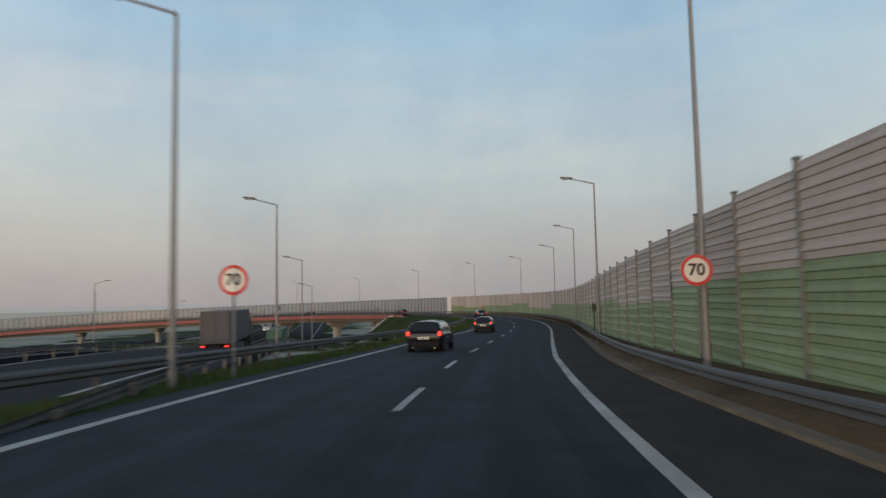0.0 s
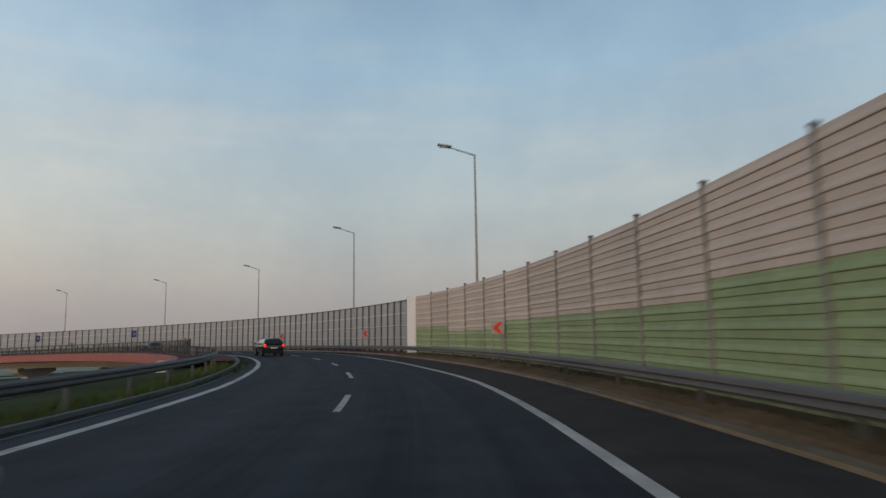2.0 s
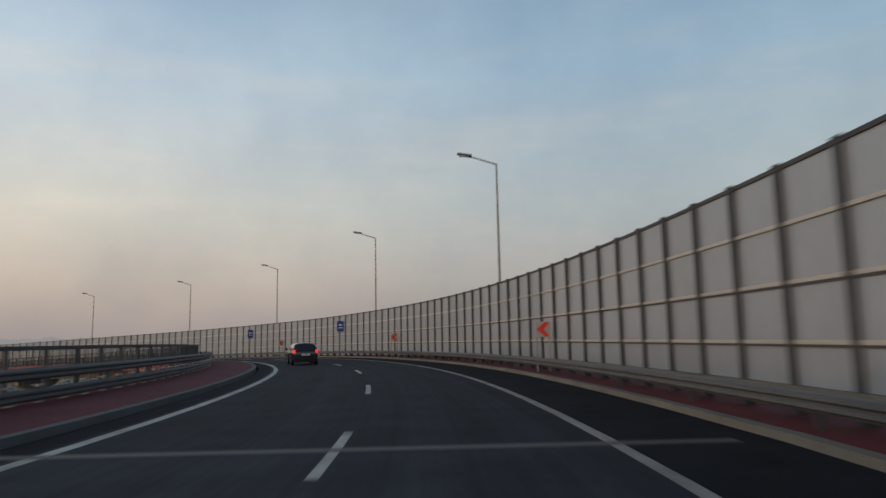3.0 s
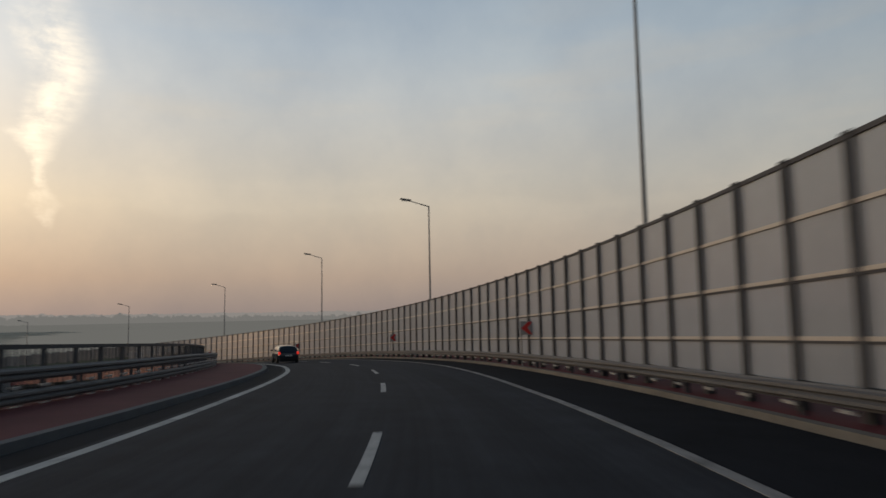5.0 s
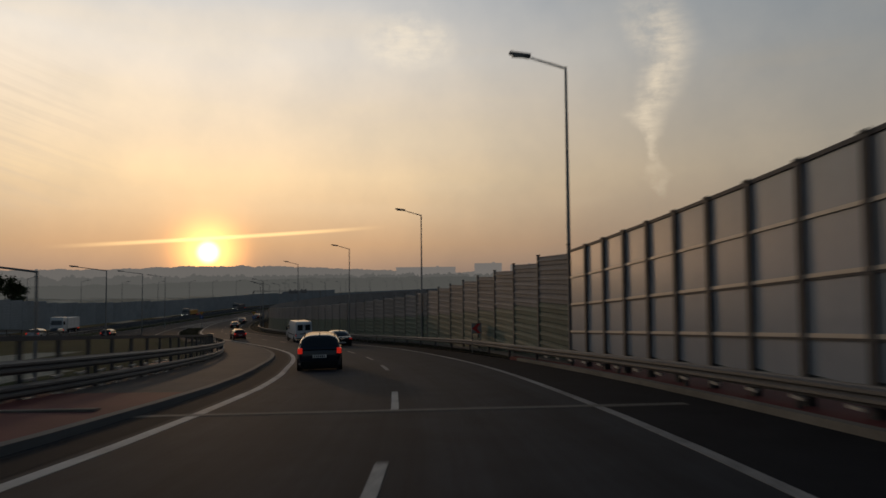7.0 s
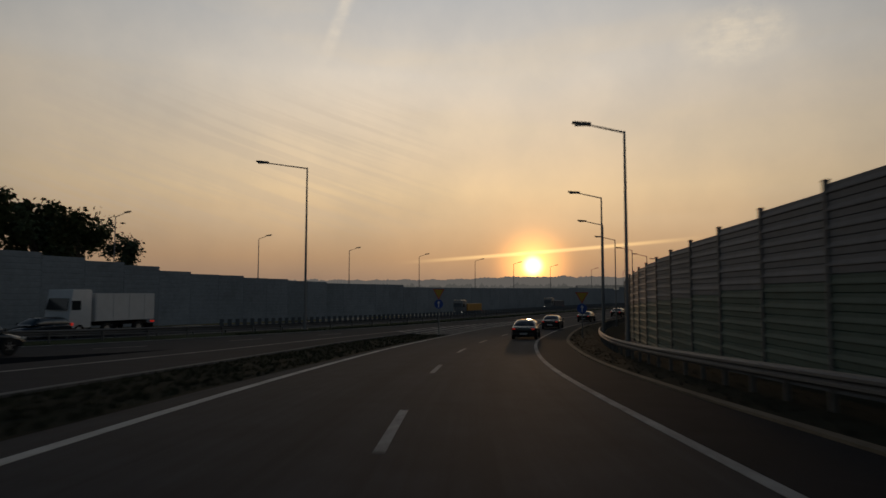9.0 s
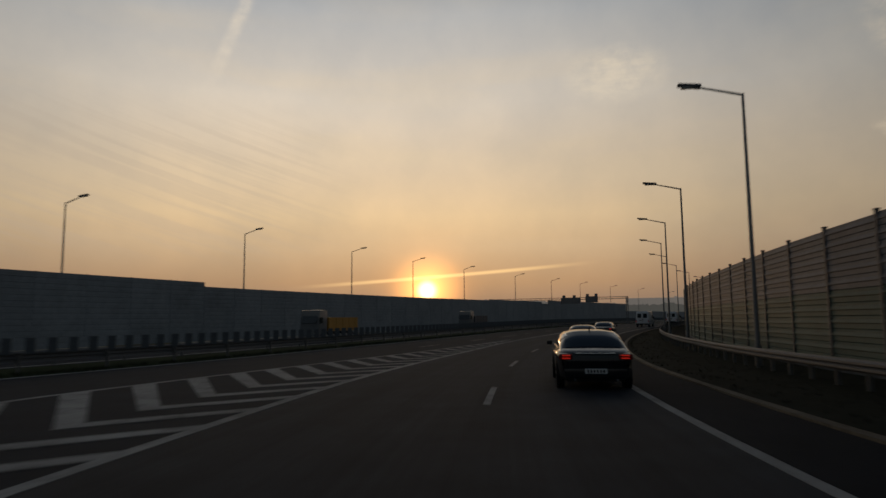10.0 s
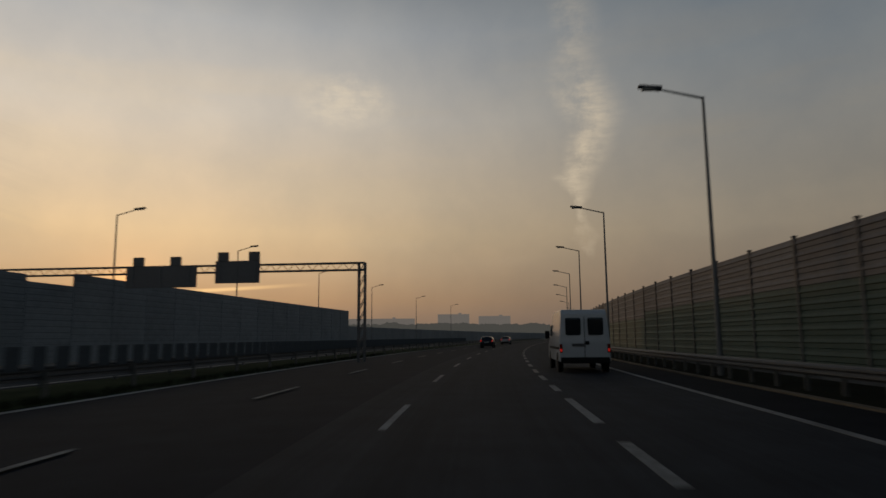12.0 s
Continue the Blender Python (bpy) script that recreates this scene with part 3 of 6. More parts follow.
def joined_motorway():
    """The median line of the motorway beside the ramp: parallel at first, then straight away from it."""
    ml = lambda s: float(np.interp(s, *np.array(MEDIAN, float).T))
    pts = [RAMP.at(s, ml(s)) for s in np.arange(545, 1285, 10.0)]
    heads, run = [], 0.0
    for a, b in zip(pts, pts[1:]):
        heads.append((run, math.degrees(math.atan2(b.y - a.y, b.x - a.x)) % 360))
        run += (b - a).length
    back = [(-420, heads[0][1] + 9), (-160, heads[0][1] + 5), (-60, heads[0][1] + 2)]
    line = Line(pts[0].x, pts[0].y, back + heads, [(-420, 3.4), (-160, 3.0), (-100, 2.4), (-60, 1.2), (-30, -1.5), (-15, -2.9), (0, -3.68), (15, -4.1), (30, -4.42), (55, -4.63), (85, -4.62), (115, -4.5), (145, -4.32), (1400, -4.32)], 0.0)
    return line


MOTOR_B = joined_motorway()
BRIDGE = (168.0, 436.0)
WALL_L = [(-160, 8.1), (22, 8.0), (60, 7.6), (110, 7.55), (130, 7.35), (150, 7.4), (172, 7.55), (200, 7.55), (300, 7.15), (436, 7.1), (446, 7.5), (461, 8.4), (480, 8.5), (520, 8.7), (556, 9.2), (605, 10.1), (650, 9.7), (690, 8.25), (715, 7.8), (1300, 7.7)]


def wall_l(s):
    return float(np.interp(s, *np.array(WALL_L, float).T))


def nearest(line, px, py, every=3):
    """For arrays of points: distance along, offset and level of the nearest point of a line."""
    xs, ys, ss, zs, hs = (v[::every] for v in (line.x, line.y, line.s, line.z, line.h))
    best = np.full(px.shape, 1e12)
    out = [np.zeros(px.shape) for _ in range(3)]
    for x, y, s, z, h in zip(xs, ys, ss, zs, hs):
        d = (px - x) ** 2 + (py - y) ** 2
        m = d < best
        best[m] = d[m]
        out[0][m] = s
        out[1][m] = ((px - x) * math.sin(h) - (py - y) * math.cos(h))[m]
        out[2][m] = z
    return np.sqrt(best), *out


def axis_steps(lo, hi, fine, far):
    """Grid lines: evenly fine between lo and hi, then ever wider out to far."""
    mid = list(np.arange(lo, hi + fine / 2, fine))
    out, d, x = [], fine, hi
    while x < far:
        d *= 1.35
        x += d
        out.append(x)
    left, d, x = [], fine, lo
    while x > -far:
        d *= 1.35
        x -= d
        left.append(x)
    return np.array(left[::-1] + mid + out)


def build_ground():
    gx, gy = axis_steps(-420, 230, 4.0, 4600), axis_steps(-120, 380, 4.0, 4600)
    px, py = np.meshgrid(gx, gy)
    da, sa, la, za = nearest(MOTOR_A, px, py)
    db, sb, lb, zb = nearest(MOTOR_B, px, py)
    dr, sr, lr, zr = nearest(RAMP, px, py)
    wa, wb, w0 = 1 / (da ** 2 + 200), 1 / (db ** 2 + 200), 1 / (300.0 ** 2)
    base = (wa * za + wb * zb + w0 * -4.6) / (wa + wb + w0) - 0.5
    base = np.where(da < 20, za - 0.45, base)
    base = np.where(db < 20, zb - 0.45, base)
    # embankment of the ramp, left open below the bridge
    inner = np.where(lr < 0, -7.6, 9.6)
    fall = np.maximum(0, np.where(lr < 0, inner - lr, lr - inner))
    bank = zr - 0.45 - fall / 1.8
    on_bridge = (sr > BRIDGE[0] + 3) & (sr < BRIDGE[1] - 3)
    low = zr - 0.45 - fall / 4.0          # a cutting's gentle foot where the ramp lies lower than the land
    z = np.where(on_bridge, np.minimum(base, zr - 4.5), np.where(fall < 0.01, zr - 0.45, np.maximum(np.minimum(base, zr + 1.5 + fall / 1.8), bank)))
    z = np.where((~on_bridge) & (dr < 11.5), zr - 0.45, z)
    z = np.where((da < 17) & (dr > 14), za - 0.45, z)
    z = np.where((db < 17) & (dr > 14), np.minimum(z, zb - 0.45), z)
    rough = np.array([[noise.noise(Vector((x * 0.06, y * 0.06, 0))) for x in gx] for y in gy])
    z = z + np.where((dr > 13) & (da > 18) & (db > 18), rough * 0.25, 0)
    ny, nx = px.shape
    me = bpy.data.meshes.new("ground")
    verts = np.stack([px, py, z], -1).reshape(-1, 3) * U
    idx = np.arange(nx * ny).reshape(ny, nx)
    faces = np.stack([idx[:-1, :-1], idx[:-1, 1:], idx[1:, 1:], idx[1:, :-1]], -1).reshape(-1, 4)
    me.from_pydata(verts.tolist(), [], faces.tolist())
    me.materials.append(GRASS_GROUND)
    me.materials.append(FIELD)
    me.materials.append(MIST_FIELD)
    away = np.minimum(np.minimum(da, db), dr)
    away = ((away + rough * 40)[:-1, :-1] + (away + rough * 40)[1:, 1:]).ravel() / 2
    # away from the roads the sheet turns haze-pale, then haze-glowing
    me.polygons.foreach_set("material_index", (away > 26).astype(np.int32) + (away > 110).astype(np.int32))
    me.shade_smooth()
    ob = new("ground", me)
    return tagged(ob, "rough green grass slopes and fields beside the roads", "ground", kind="structure")


build_ground()

# ---------------------------------------------------------------- ramp carriageway
def road_l(s):
    """Left edge of the asphalt."""
    return -4.85 + min(0.0, left_line(s)) if s < 486 else -4.85


road = part("road", ribbon(RAMP, -150, 1250, lambda s: [(road_l(s), -0.45), (road_l(s), 0.0), (0.0, 0.0), (edge_r(s), 0.0), (edge_r(s), -0.45)], 4.0), ROAD)
tagged(road, "dark grey asphalt two-lane ramp with white markings", "road", kind="structure")
part("paving", ribbon(RAMP, -150, 188.3, lambda s: [(road_l(s), 0.0), (road_l(s), 0.003), (0.0, 0.003), (3.98 + right_line(s), 0.003), (3.98 + right_line(s), 0.0)], 4.0), ROAD_LIGHTER, road, "lightened asphalt before the bridge")
part("edge_line", sweep(RAMP, -150, 168, bar(3.77, 3.97, 0.0, 0.008), 3.0, offset=right_line), PAINT, road, "worn white edge line")
part("edge_line", sweep(RAMP, 168, 1250, bar(3.78, 3.96, 0.0, 0.008), 3.0, offset=right_line), PAINT_DIM, road, "dimmed white edge line")
part("edge_line", sweep(RAMP, -150, 556, bar(-4.10, -3.88, 0.0, 0.006), 3.0, offset=left_line), PAINT, road, "worn white edge line")


part("shoulder", ribbon(RAMP, -150, 176, lambda s: [(3.98 + right_line(s), 0.0), (3.98 + right_line(s), 0.004), (edge_r(s), 0.004)], 3.0), OLD_SHOULDER, road, "paler worn asphalt shoulder")
part("shoulder", ribbon(RAMP, 176, 1250, lambda s: [(3.98 + right_line(s), 0.0), (3.98 + right_line(s), 0.004), (edge_r(s), 0.004)], 3.0), SHOULDER, road, "darker asphalt shoulder")
for js in (188.3, 418.0):
    part("expansion_joint", sweep(RAMP, js, js + 0.28, bar(-4.8, 5.6, 0.0, 0.010), 0.28), PALE_KERB if js > 300 else JOINT, road, "metal bridge expansion joint")

part("gutter", ribbon(RAMP, 160, 490, lambda s: [(-4.95 + left_line(s), 0.0), (-4.95 + left_line(s), 0.004), (-4.25 + left_line(s), 0.004)], 3.0), SHOULDER, road, "dark asphalt gutter strip")

# starts of dashes placed to fit the camera's view; the rest lie evenly between them
DASHES = [-40.0, 9.8, 38.4, 73.5, 99.0, 110.3, 134.0, 165.0, 175.6, 186.6, 197.7, 301.0, 312.3, 331.9, 343.3, 360.6, 390.0, 401.2, 418.3, 430.4, 439.0, 448.9, 543.6, 553.9, 578.7, 602.3, 641.8]
starts = [DASHES[0]]
for a, b in zip(DASHES, DASHES[1:]):
    n = max(1, round((b - a) / 11.2))
    starts += [a + (b - a) * k / n for k in range(1, n + 1)]
for s in starts:
    part("lane_dash", sweep(RAMP, s, s + 3.6, bar(-0.075, 0.075, 0.0, 0.006), 1.2, offset=drift), PAINT if s < 430 else PAINT_DIM, road)

for s, n in [(652.2, 2.7), (657.4, 3.2), (666.6, 2.6), (672.6, 2.5), (678.3, 2.5), (684.4, 2.6), (689.0, 4.2), (695.3, 2.0), (699.6, 2.4)] + [(704 + 5.4 * k, 2.7) for k in range(36)]:
    part("lane_dash", sweep(RAMP, s, s + n, bar(-0.09, 0.09, 0.0, 0.006), 1.35, offset=drift), PAINT_DIM, road)

# kerbs, verge and bridge walkways
tagged(part("kerb", sweep(RAMP, -150, 168, bar(0, 0.30, -0.4, 0.07), 4.0, offset=edge_r), SAND_KERB), "low sandy concrete kerb beside the ramp", "kerb", kind="structure")
tagged(part("kerb", sweep(RAMP, 168, 434, bar(0, 0.22, -0.4, 0.13), 4.0, offset=edge_r), PALE_KERB), "pale concrete kerb along the bridge deck", "kerb", kind="structure")
tagged(part("kerb", sweep(RAMP, 500, 1250, bar(0, 0.22, -0.4, 0.05), 4.0, offset=edge_r), SAND_KERB), "low weathered concrete kerb beside the ramp", "kerb", kind="structure")
tagged(part("verge", ribbon(RAMP, -150, BRIDGE[0] + 1, lambda s: [(edge_r(s) + 0.28, 0.05), (edge_r(s) + 0.45, 0.13), (edge_r(s) + 0.9, 0.22), (8.6, 0.2), (9.5, -0.5)], 3.0), EARTH), "brown bare earth verge below the noise barrier", "verge", kind="structure")


def verge_wide(s0, s1):
    bm = bmesh.new()
    rows = []
    for s in np.linspace(s0, s1, int((s1 - s0) / 4) + 1):
        w = wall_l(s)
        rows.append([bm.verts.new(RAMP.at(s, l, h)) for l, h in ((edge_r(s) + 0.25, 0.02), (edge_r(s) + 0.9, 0.06), ((6.5 + w) / 2 + 0.3, 0.08), (w + 0.8, 0.05), (w + 2.0, -0.6))])
    for a, b in zip(rows, rows[1:]):
        for i in range(4):
            bm.faces.new((a[i], b[i], b[i + 1], a[i + 1]))
    bmesh.ops.recalc_face_normals(bm, faces=bm.faces)
    return bm


def mound(s):
    """How far the grassy bank spreads before the bridge."""
    return float(np.interp(s, [100, 140, 166], [0.0, 1.5, 2.2]))


tagged(part("verge", verge_wide(BRIDGE[1], 1200), DARK_VERGE), "dark grassy verge between shoulder and noise barrier", "verge", kind="structure")
tagged(part("verge", ribbon(RAMP, -150, BRIDGE[0], lambda s: [(road_l(s), -0.02), (road_l(s) - 0.5, -0.06), (-7.0, -0.12), (-7.9, -0.25), (-9.2 - mound(s), -0.30), (-10.8 - 2.2 * mound(s), -0.9 - 1.2 * mound(s)), (-11.5 - 3.5 * mound(s), -3.0 - mound(s))], 3.0), GRASS_GROUND), "green grass strip beside the carriageway", "verge", kind="structure")

# a shallow concrete drain between the edge line and the grass
drain = part("drain", sweep(RAMP, 88, 172, bar(-5.22, -5.08, -0.3, 0.10), 3.0, offset=left_line), KERB)
part("channel_lip", sweep(RAMP, 88, 150, bar(-4.70, -4.63, -0.1, 0.025), 3.0, offset=left_line), KERB, drain)
part("channel", ribbon(RAMP, 88, 172, lambda s: [(-5.08 + left_line(s), 0.005), (-4.70 + left_line(s), 0.005)], 3.0), SHOULDER, drain, "dark asphalt channel")
tagged(drain, "shallow grey concrete drain between ramp and grass", "drain", kind="structure")

# ---------------------------------------------------------------- bridge
bridge = empty("bridge", place(*RAMP.at(300)))
BRIDGE_INV = bridge.matrix_basis.inverted()


def bridge_part(name, bm, mat, parent=None, label=""):
    ob = part(name, bm, mat, parent or bridge, label)
    if parent is None:
        ob.matrix_parent_inverse = BRIDGE_INV
    return ob


tagged(bridge, "long curved concrete road bridge with red edge beams", "bridge", kind="structure")
B0, B1 = BRIDGE
bridge_part("deck", sweep(RAMP, B0, B1, [(-9.6, -0.5), (-9.6, -0.8), (-5.5, -1.0), (-4.5, -1.9), (6.0, -1.9), (7.0, -1.0), (8.9, -0.8), (8.9, -0.5), (-9.6, -0.5)], 4.0), CONCRETE, label="grey concrete deck girder")
bridge_part("edge_beam", sweep(RAMP, B0 - 6, B1 + 6, bar(-9.95, -9.45, -0.75, 0.22), 4.0), RED_FASCIA, label="red painted edge beam")
bridge_part("edge_beam", sweep(RAMP, B0, B1, bar(8.6, 9.0, -0.75, 0.2), 4.0), RED_FASCIA, label="red painted edge beam")
bridge_part("walkway", ribbon(RAMP, B0 - 4, B1 - 14, lambda s: [(-5.30 + left_line(s), -0.4), (-5.30 + left_line(s), 0.115), (-9.45, 0.18), (-9.45, -0.4)], 4.0), RED_COAT, label="dark red coated walkway")
def paved_l(s):
    """Outer edge of the paved wedge past the bridge."""
    return float(np.interp(s, [422, 470, 490, 503], [-9.4, -9.0, -7.4, -5.6]))


bridge_part("walkway", ribbon(RAMP, B1 - 14, 503, lambda s: [(-5.30 + left_line(s), -0.6), (-5.30 + left_line(s), 0.115), (paved_l(s), 0.16), (paved_l(s) - 0.3, -1.2)], 4.0), PAVING, label="grey concrete paving")
bridge_part("walkway", ribbon(RAMP, B0, B1, lambda s: [(edge_r(s) + 0.30, -0.4), (edge_r(s) + 0.30, 0.10), (8.6, 0.12), (8.6, -0.4)], 4.0), RED_COAT, label="dark red coated strip below the barrier")
bridge_part("kerb_stone", sweep(RAMP, B0 - 8, 503, bar(-5.30, -5.08, -0.4, 0.13), 4.0, offset=left_line), KERB, label="pale granite kerb")


bridge_part("walkway_joint", sweep(RAMP, 418.0, 418.22, bar(-9.3, -5.4, 0.05, 0.175), 0.22), PALE_KERB, label="pale joint strip across the walkway")


def pier(s, h_ground):
    """A round-cornered column with a flared hammerhead and bearings."""
    top = RAMP.at(s, -0.8, -1.95)
    height = top.z - h_ground
    p = empty("pier")
    bm = bmesh.new()
    bmesh.ops.create_cone(bm, cap_ends=True, segments=20, radius1=1.1, radius2=1.0, depth=height - 1.2, matrix=Matrix.Translation((0, 0, (height - 1.2) / 2)))
    bmesh.ops.scale(bm, vec=(1.5, 0.8, 1), verts=bm.verts)
    part("column", bm, CONCRETE, p)
    bm = bmesh.new()
    lo = [(-1.6, -0.85), (1.6, -0.85), (1.6, 0.85), (-1.6, 0.85)]
    hi = [(-3.4, -1.0), (3.4, -1.0), (3.4, 1.0), (-3.4, 1.0)]
    rings = [[bm.verts.new((x, y, z)) for x, y in r] for r, z in ((lo, height - 1.9), (lo, height - 1.5), (hi, height - 0.7), (hi, height - 0.18))]
    for a, b in zip(rings, rings[1:]):
        for i in range(4):
            bm.faces.new((a[i], a[(i + 1) % 4], b[(i + 1) % 4], b[i]))
    bm.faces.new(rings[0][::-1])
    bm.faces.new(rings[-1])
    part("hammerhead", bm, CONCRETE, p, "pale flared concrete pier head")
    for x in (-2.2, 2.2):
        part("bearing", box_bm(x, 0, height - 0.09, 0.7, 0.7, 0.2, bevel=0.02), KERB, p)
    p.matrix_basis = place(top.x, top.y, h_ground, RAMP.heading(s) - 90)
    return tagged(p, "grey concrete bridge pier with flared head", "bridge pier", "piers below the bridge", kind="structure")


for s, hg in ((192, 3.6), (214, 3.4), (238, 3.0), (262, 2.4), (288, 1.4), (314, 0.6), (342, -0.4), (370, -1.5), (398, -2.6)):
    pier(s, min(hg, RAMP.at(s).z - 4.6))
for s, d in ((B0, -1), (B1, 1)):
    bm = sweep(RAMP, s - 1.2, s + 1.2, [(-9.6, -8.0), (-9.6, -0.55), (8.9, -0.55), (8.9, -8.0)], 1.2)
    tagged(part("abutment", bm, CONCRETE), "pale concrete bridge abutment in the bank", "abutment", kind="structure")
    bm = sweep(RAMP, s - 0.5, s + 0.2, [(-9.9, -7.0), (-9.9, 0.15), (-10.6, 0.15), (-16.0, -3.2), (-16.0, -7.0), (-9.9, -7.0)], 0.7)
    tagged(part("wing_wall", bm, CONCRETE), "pale sloping concrete wing wall in the grassy bank", "wing wall", kind="structure")
    bm = sweep(RAMP, s - 9 * (d < 0), s + 9 * (d > 0), [(-9.9, -5.0), (-9.9, -0.2), (-9.4, -0.2), (-9.4, -5.0)], 3)
    tagged(part("wing_wall", bm, CONCRETE), "pale concrete wing wall beside the abutment", "wing wall", kind="structure")

# ---------------------------------------------------------------- noise barriers
NOISE_H = 4.35


def cassette_panel(bay, green_rows, rows=11, h=NOISE_H, mats=(GREEN, TAUPE), deep=0.036):
    """One bay of horizontally ribbed aluminium cassettes: lower ones green, upper ones taupe."""
    bm = bmesh.new()
    ch = h / rows
    w = bay - 0.05
    for i in range(rows):
        z0 = i * ch
        prof = [(0.03, z0), (0.0, z0 + 0.02), (0.0, z0 + ch * 0.42), (-deep, z0 + ch * 0.46), (-deep, z0 + ch * 0.53), (-0.4 * deep, z0 + ch * 0.66), (0.0, z0 + ch * 0.76), (0.0, z0 + ch - 0.02), (0.03, z0 + ch)]
        a = [bm.verts.new((x, -w / 2, z)) for x, z in prof]
        b = [bm.verts.new((x, w / 2, z)) for x, z in prof]
        for k in range(len(prof) - 1):
            f = bm.faces.new((a[k], b[k], b[k + 1], a[k + 1]))
            f.material_index = 0 if i < green_rows else 1
    bmesh.ops.remove_doubles(bm, verts=bm.verts, dist=1e-5)
    back = [bm.verts.new((0.13, y, z)) for y, z in ((-w / 2, 0), (w / 2, 0), (w / 2, h), (-w / 2, h))]
    bm.faces.new(back).material_index = 1
    top = [bm.verts.new((x, y, h)) for x, y in ((0.03, -w / 2), (0.03, w / 2), (0.13, w / 2), (0.13, -w / 2))]
    bm.faces.new(top).material_index = 1
    me = bpy.data.meshes.new("barrier_panel")
    bmesh.ops.scale(bm, vec=(U, U, U), verts=bm.verts)
    bm.to_mesh(me)
    bm.free()
    for m in mats:
        me.materials.append(m)
    return me


def post_mesh(h, mat, w=0.11, d=0.15):
    """An H-section steel post with a small cap."""
    bm = bmesh.new()
    add_box(bm, -d / 2 + 0.01, 0, h / 2, 0.02, w, h)
    add_box(bm, d / 2 - 0.01, 0, h / 2, 0.02, w, h)
    add_box(bm, 0, 0, h / 2, d - 0.04, 0.02, h)
    plain = len(bm.faces)
    add_box(bm, 0, 0, h + 0.02, d + 0.03, w + 0.02, 0.05)
    bm.faces.ensure_lookup_table()
    for f in bm.faces[plain:]:
        f.material_index = 1
    bmesh.ops.scale(bm, vec=(U, U, U), verts=bm.verts)
    me = bpy.data.meshes.new("barrier_post")
    bm.to_mesh(me)
    bm.free()
    me.materials.append(mat)
    me.materials.append(DARK_POST)
    return me


def cassette_barrier(name, s0, s1, bay, label, green, base=0.15, line=RAMP, off=wall_l, rows=11, h=NOISE_H, mats=(GREEN, TAUPE, POST)):
    """A straight-bay barrier with stepped tops; every panel and post is a piece. green: (from, rows of green) along the line."""
    wall = empty(name, place(*line.at(s0, off(s0))))
    inv = wall.matrix_basis.inverted()
    tagged(wall, label, "noise barrier", kind="structure")
    meshes = {g: cassette_panel(bay, g, rows, h, mats[:2]) for g in {k for _, k in green}}
    posts = post_mesh(h + 0.10, mats[2], 0.10, 0.11)
    n = int(round((s1 - s0) / bay))
    for i in range(n):
        a, b = (line.at(s0 + k * bay, off(s0 + k * bay)) for k in (i, i + 1))
        mid, turn = (a + b) / 2, math.degrees(math.atan2(b.y - a.y, b.x - a.x)) - 90
        pick = [k for at, k in green if at <= s0 + i * bay][-1]
        ob = piece("barrier_panel", meshes[pick], wall, inv @ place(mid.x, mid.y, min(a.z, b.z) + base, turn))
        ob.scale = (1, (b - a).length / bay, 1)
        piece("barrier_post", posts, wall, inv @ place(a.x, a.y, max(a.z, b.z) + base - 0.05, turn))
    # the concrete plinth that carries the cassettes
    pl = part("plinth", sweep(line, s0, s0 + n * bay, bar(-0.08, 0.16, -0.5, base + 0.02), bay, offset=off), KERB, wall, "low concrete plinth")
    pl.matrix_parent_inverse = inv
    return wall


def acrylic_barrier(name, s0, s1, bay, label, base=0.60):
    """Smoky acrylic panes between dark posts with three pale rails."""
    wall = empty(name, place(*RAMP.at(s0, wall_l(s0))))
    inv = wall.matrix_basis.inverted()
    tagged(wall, label, "noise barrier", kind="structure")
    h = 3.72
    bm = box_bm(0.0, 0, h / 2, 0.025, bay - 0.10, h)
    bmesh.ops.scale(bm, vec=(U, U, U), verts=bm.verts)
    pane = bpy.data.meshes.new("pane")
    bm.to_mesh(pane)
    bm.free()
    pane.materials.append(PANE)
    posts = post_mesh(h + 0.64, DARK_POST, 0.17, 0.18)
    n = int(round((s1 - s0) / bay))
    for i in range(n):
        a, b = (RAMP.at(s0 + k * bay, wall_l(s0 + k * bay)) for k in (i, i + 1))
        mid, turn = (a + b) / 2, math.degrees(math.atan2(b.y - a.y, b.x - a.x)) - 90
        ob = piece("pane", pane, wall, inv @ place(mid.x, mid.y, mid.z + base, turn))
        ob.scale = (1, (b - a).length / bay, 1)
        piece("barrier_post", posts, wall, inv @ place(a.x, a.y, a.z, turn))
    e = s0 + n * bay
    for z in (0.72, 1.73, 2.74):
        r = part("rail", sweep(RAMP, s0, e, bar(-0.055, 0.05, z - 0.034 + base, z + 0.034 + base), bay, offset=wall_l), RAIL_TRIM, wall, "pale metal rail")
        r.matrix_parent_inverse = inv
    # dark strips stand in for the shadow line under the lower rails
    for z in (0.67, 1.68):
        r = part("shade_strip", sweep(RAMP, s0, e, bar(-0.045, 0.04, z - 0.03 + base, z + 0.012 + base), bay, offset=wall_l), DARK_POST, wall, "dark strip for the shade below the rail")
        r.matrix_parent_inverse = inv
    r = part("top_rail", sweep(RAMP, s0, e, bar(-0.05, 0.05, h + base - 0.02, h + base + 0.06), bay, offset=wall_l), DARK_POST, wall, "dark metal top rail")
    r.matrix_parent_inverse = inv
    r = part("sill_beam", sweep(RAMP, s0, e, bar(-0.12, 0.14, 0.40, base), bay, offset=wall_l), PALE_KERB, wall, "pale sill beam below the panes")
    r.matrix_parent_inverse = inv
    return wall


